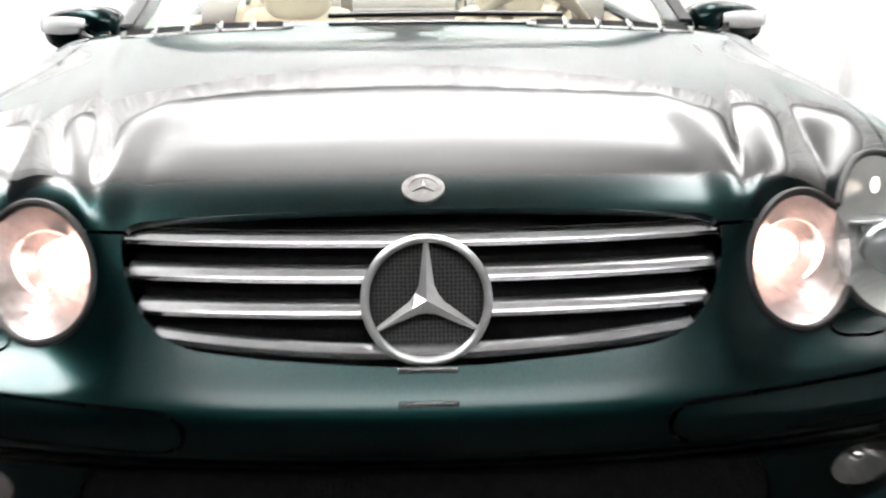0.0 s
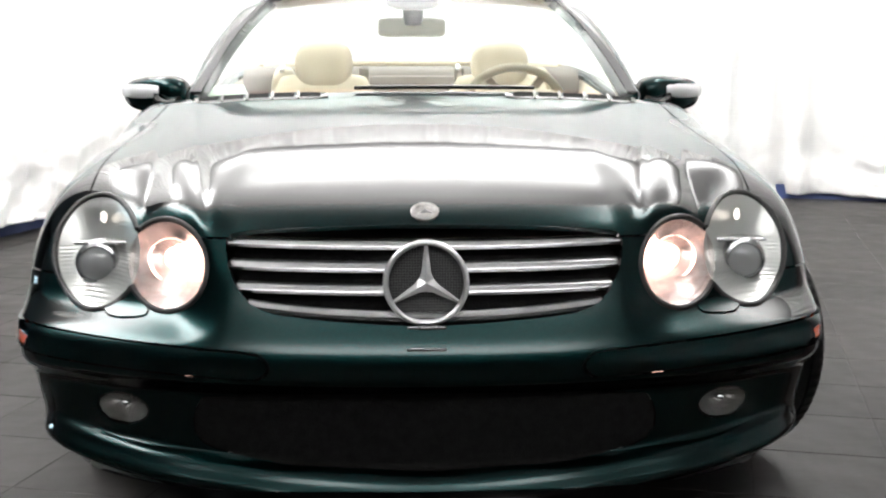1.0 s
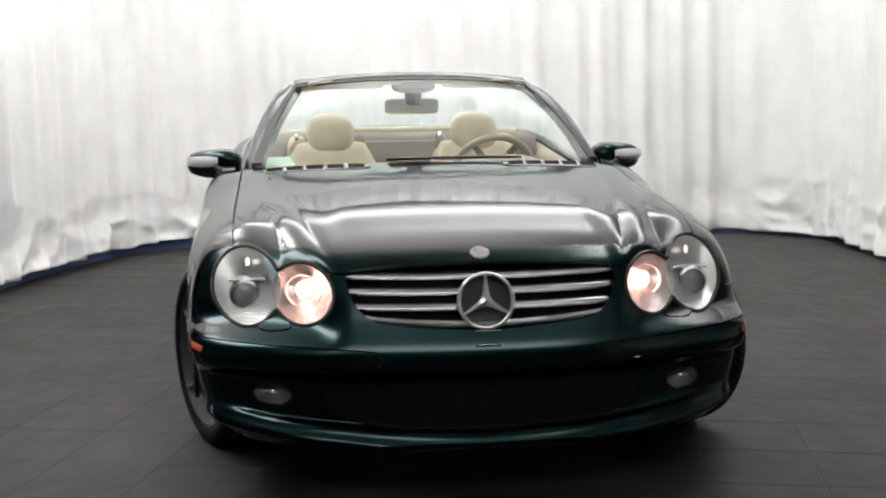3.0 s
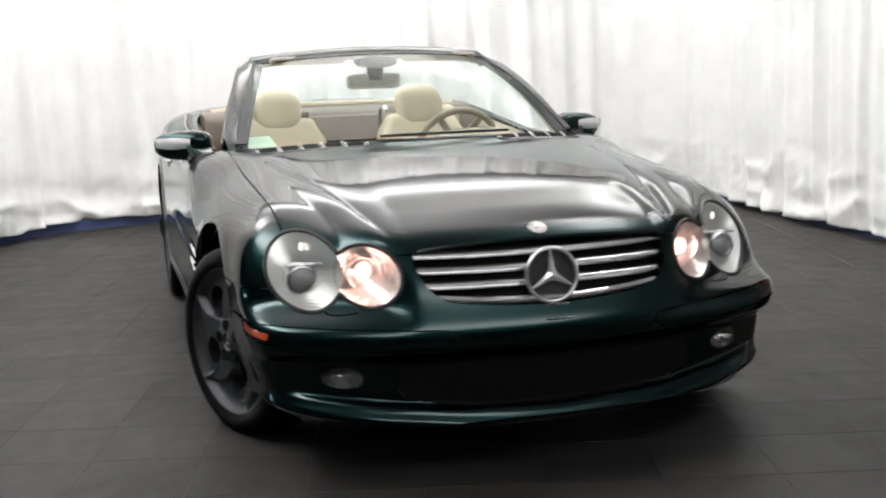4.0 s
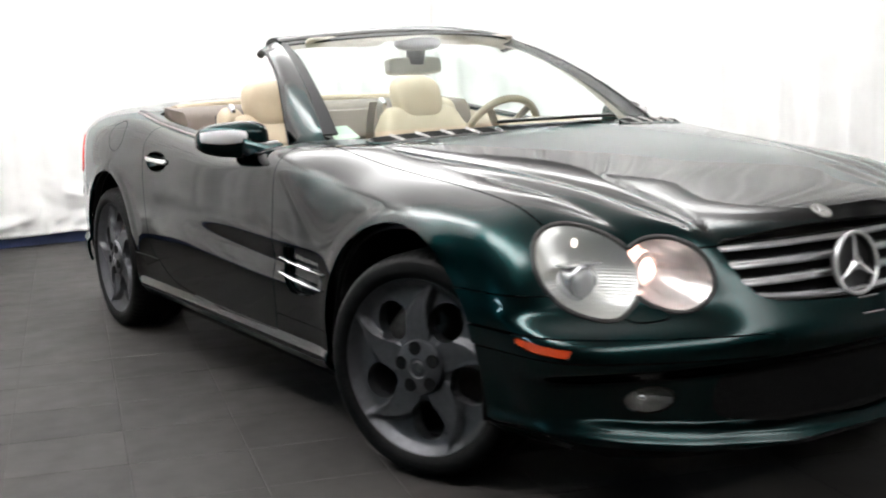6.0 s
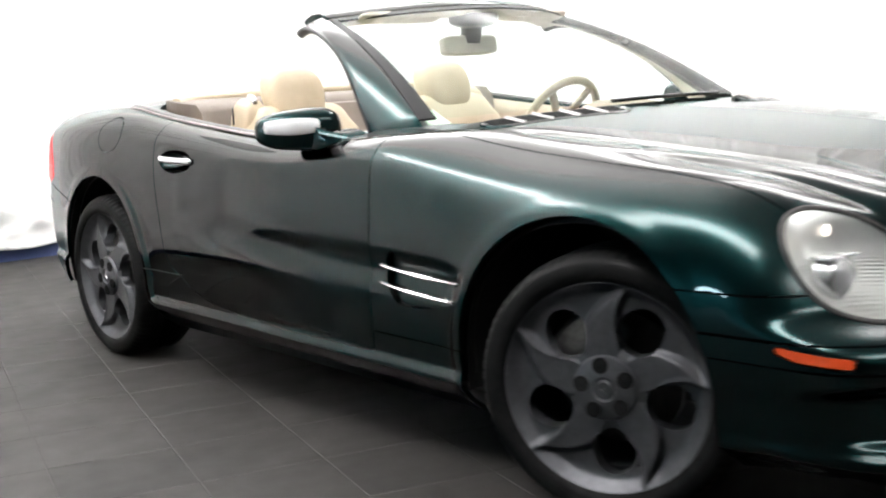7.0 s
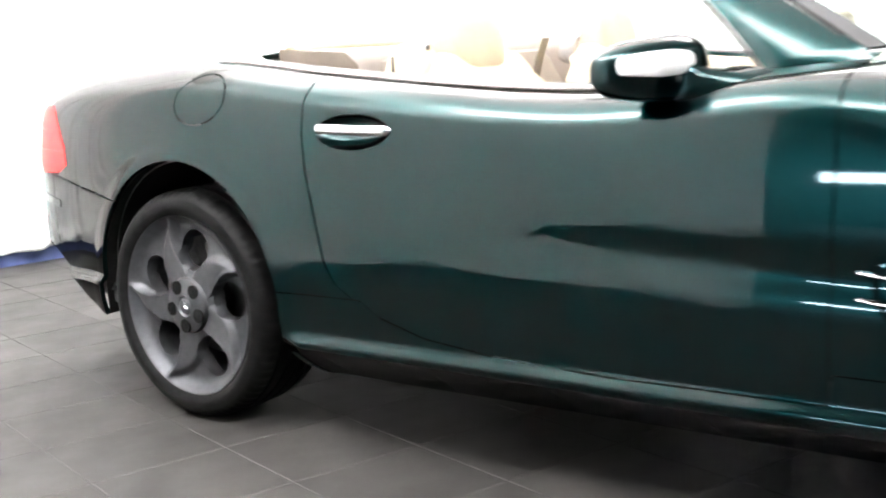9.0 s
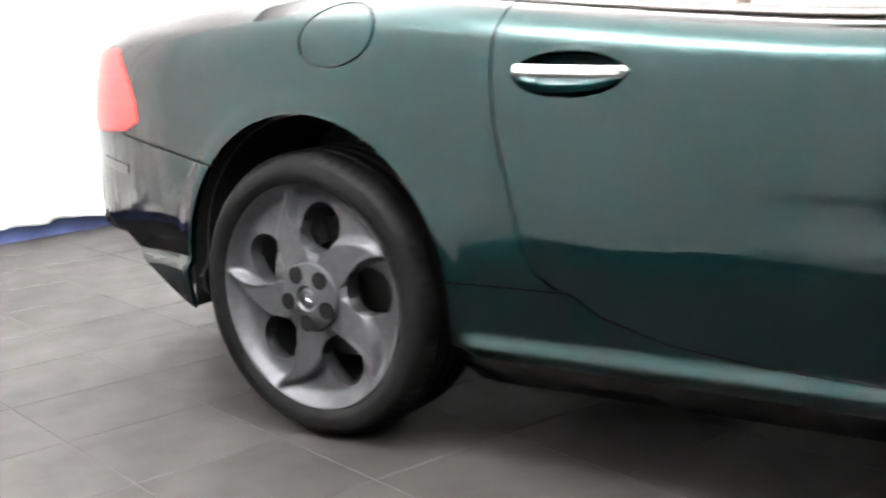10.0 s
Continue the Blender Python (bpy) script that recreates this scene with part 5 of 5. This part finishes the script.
for side in (-1, 1):
    part("belt_strap", loft([[(side * 0.2 + d, y, z) for d in (-0.02, 0.02)] + [(side * 0.2 + d, y + 0.004, z) for d in (0.02, -0.02)] for y, z in ((2.93, 0.985), (2.95, 0.94), (2.97, 0.88), (2.98, 0.80))]), SATIN, bulkhead, "pale seat belt and its guide", smooth=False)

# ---- floor tiles ----
def tile_material():
    m = material("slate_tile", (0.05, 0.048, 0.045), 0.7, Specular_IOR_Level=0.22)
    nodes, links, b = nodes_of(m)
    coord, info = nodes.new("ShaderNodeTexCoord"), nodes.new("ShaderNodeObjectInfo")
    shift = add(m, "ShaderNodeVectorMath")
    geo = nodes.new("ShaderNodeNewGeometry")
    links.new(geo.outputs["Position"], shift.inputs[0])
    n1 = add(m, "ShaderNodeTexNoise", Scale=2.2, Detail=10.0, Roughness=0.65)
    links.new(shift.outputs[0], n1.inputs["Vector"])
    ramp = nodes.new("ShaderNodeValToRGB")
    ramp.color_ramp.elements[0].position, ramp.color_ramp.elements[1].position = 0.32, 0.72
    ramp.color_ramp.elements[0].color, ramp.color_ramp.elements[1].color = (0.0138, 0.0127, 0.0119, 1), (0.038, 0.0352, 0.033, 1)
    links.new(n1.outputs["Fac"], ramp.inputs["Fac"])
    vary = add(m, "ShaderNodeMapRange", To_Min=0.85, To_Max=1.15)
    links.new(info.outputs["Random"], vary.inputs["Value"])
    mul = nodes.new("ShaderNodeMixRGB")
    mul.blend_type = "MULTIPLY"
    mul.inputs[0].default_value = 1.0
    links.new(ramp.outputs[0], mul.inputs[1])
    links.new(vary.outputs[0], mul.inputs[2])
    links.new(mul.outputs[0], b.inputs["Base Color"])
    n2 = add(m, "ShaderNodeTexNoise", Scale=9.0, Detail=8.0)
    links.new(shift.outputs[0], n2.inputs["Vector"])
    rr = add(m, "ShaderNodeMapRange", To_Min=0.5, To_Max=0.75)
    links.new(n2.outputs["Fac"], rr.inputs["Value"])
    links.new(rr.outputs[0], b.inputs["Roughness"])
    bump = add(m, "ShaderNodeBump", Strength=0.25, Distance=0.004)
    links.new(n2.outputs["Fac"], bump.inputs["Height"])
    links.new(bump.outputs[0], b.inputs["Normal"])
    return m


def tiles():
    mat, w, d, g = tile_material(), TILE[0], TILE[1], 0.0026
    bm = bmesh.new()
    hx, hy = (w - g) / 2, (d - g) / 2
    low = [bm.verts.new((sx * hx, sy * hy, -0.0015)) for sx, sy in ((-1, -1), (1, -1), (1, 1), (-1, 1))]
    top = [bm.verts.new((sx * (hx - 0.002), sy * (hy - 0.002), 0.0)) for sx, sy in ((-1, -1), (1, -1), (1, 1), (-1, 1))]
    bm.faces.new(top)
    for i in range(4):
        bm.faces.new((low[i], low[(i + 1) % 4], top[(i + 1) % 4], top[i]))
    me = bpy.data.meshes.new("tile")
    bm.to_mesh(me)
    bm.free()
    me.materials.append(mat)
    floor, rng = bpy.data.objects["floor"], random.Random(4)
    turn = Matrix.Rotation(radians(TILE_TURN), 4, "Z")
    rest_v, rest_f = [], []
    for i in range(-50, 51):
        for j in range(-50, 51):
            p = turn @ Vector((TILE_AT[0] + i * w, TILE_AT[1] + j * d, 0))
            if not (-7.8 < p.x < 4.9 and -8.8 < p.y < 8.4):
                continue
            if -2.8 < p.x < 2.0 and -0.6 < p.y < 6.2:
                ob = new("tile", me)
                ob.matrix_world = Matrix.Translation((p.x, p.y, GROUND + rng.uniform(-0.0006, 0.0))) @ turn
                ob.parent = floor
            else:
                k = len(rest_v)
                rest_v += [(turn @ Vector((TILE_AT[0] + i * w + v.co.x, TILE_AT[1] + j * d + v.co.y, GROUND + v.co.z)))[:] for v in me.vertices]
                rest_f += [tuple(k + q for q in f.vertices) for f in me.polygons]
    tagged(mesh_object("far_tiles", rest_v, rest_f, mat, floor), kind="stuff")


TILE, TILE_AT, TILE_TURN = (0.345, 0.345), (-1.6275, 3.9775), -15.0
tiles()
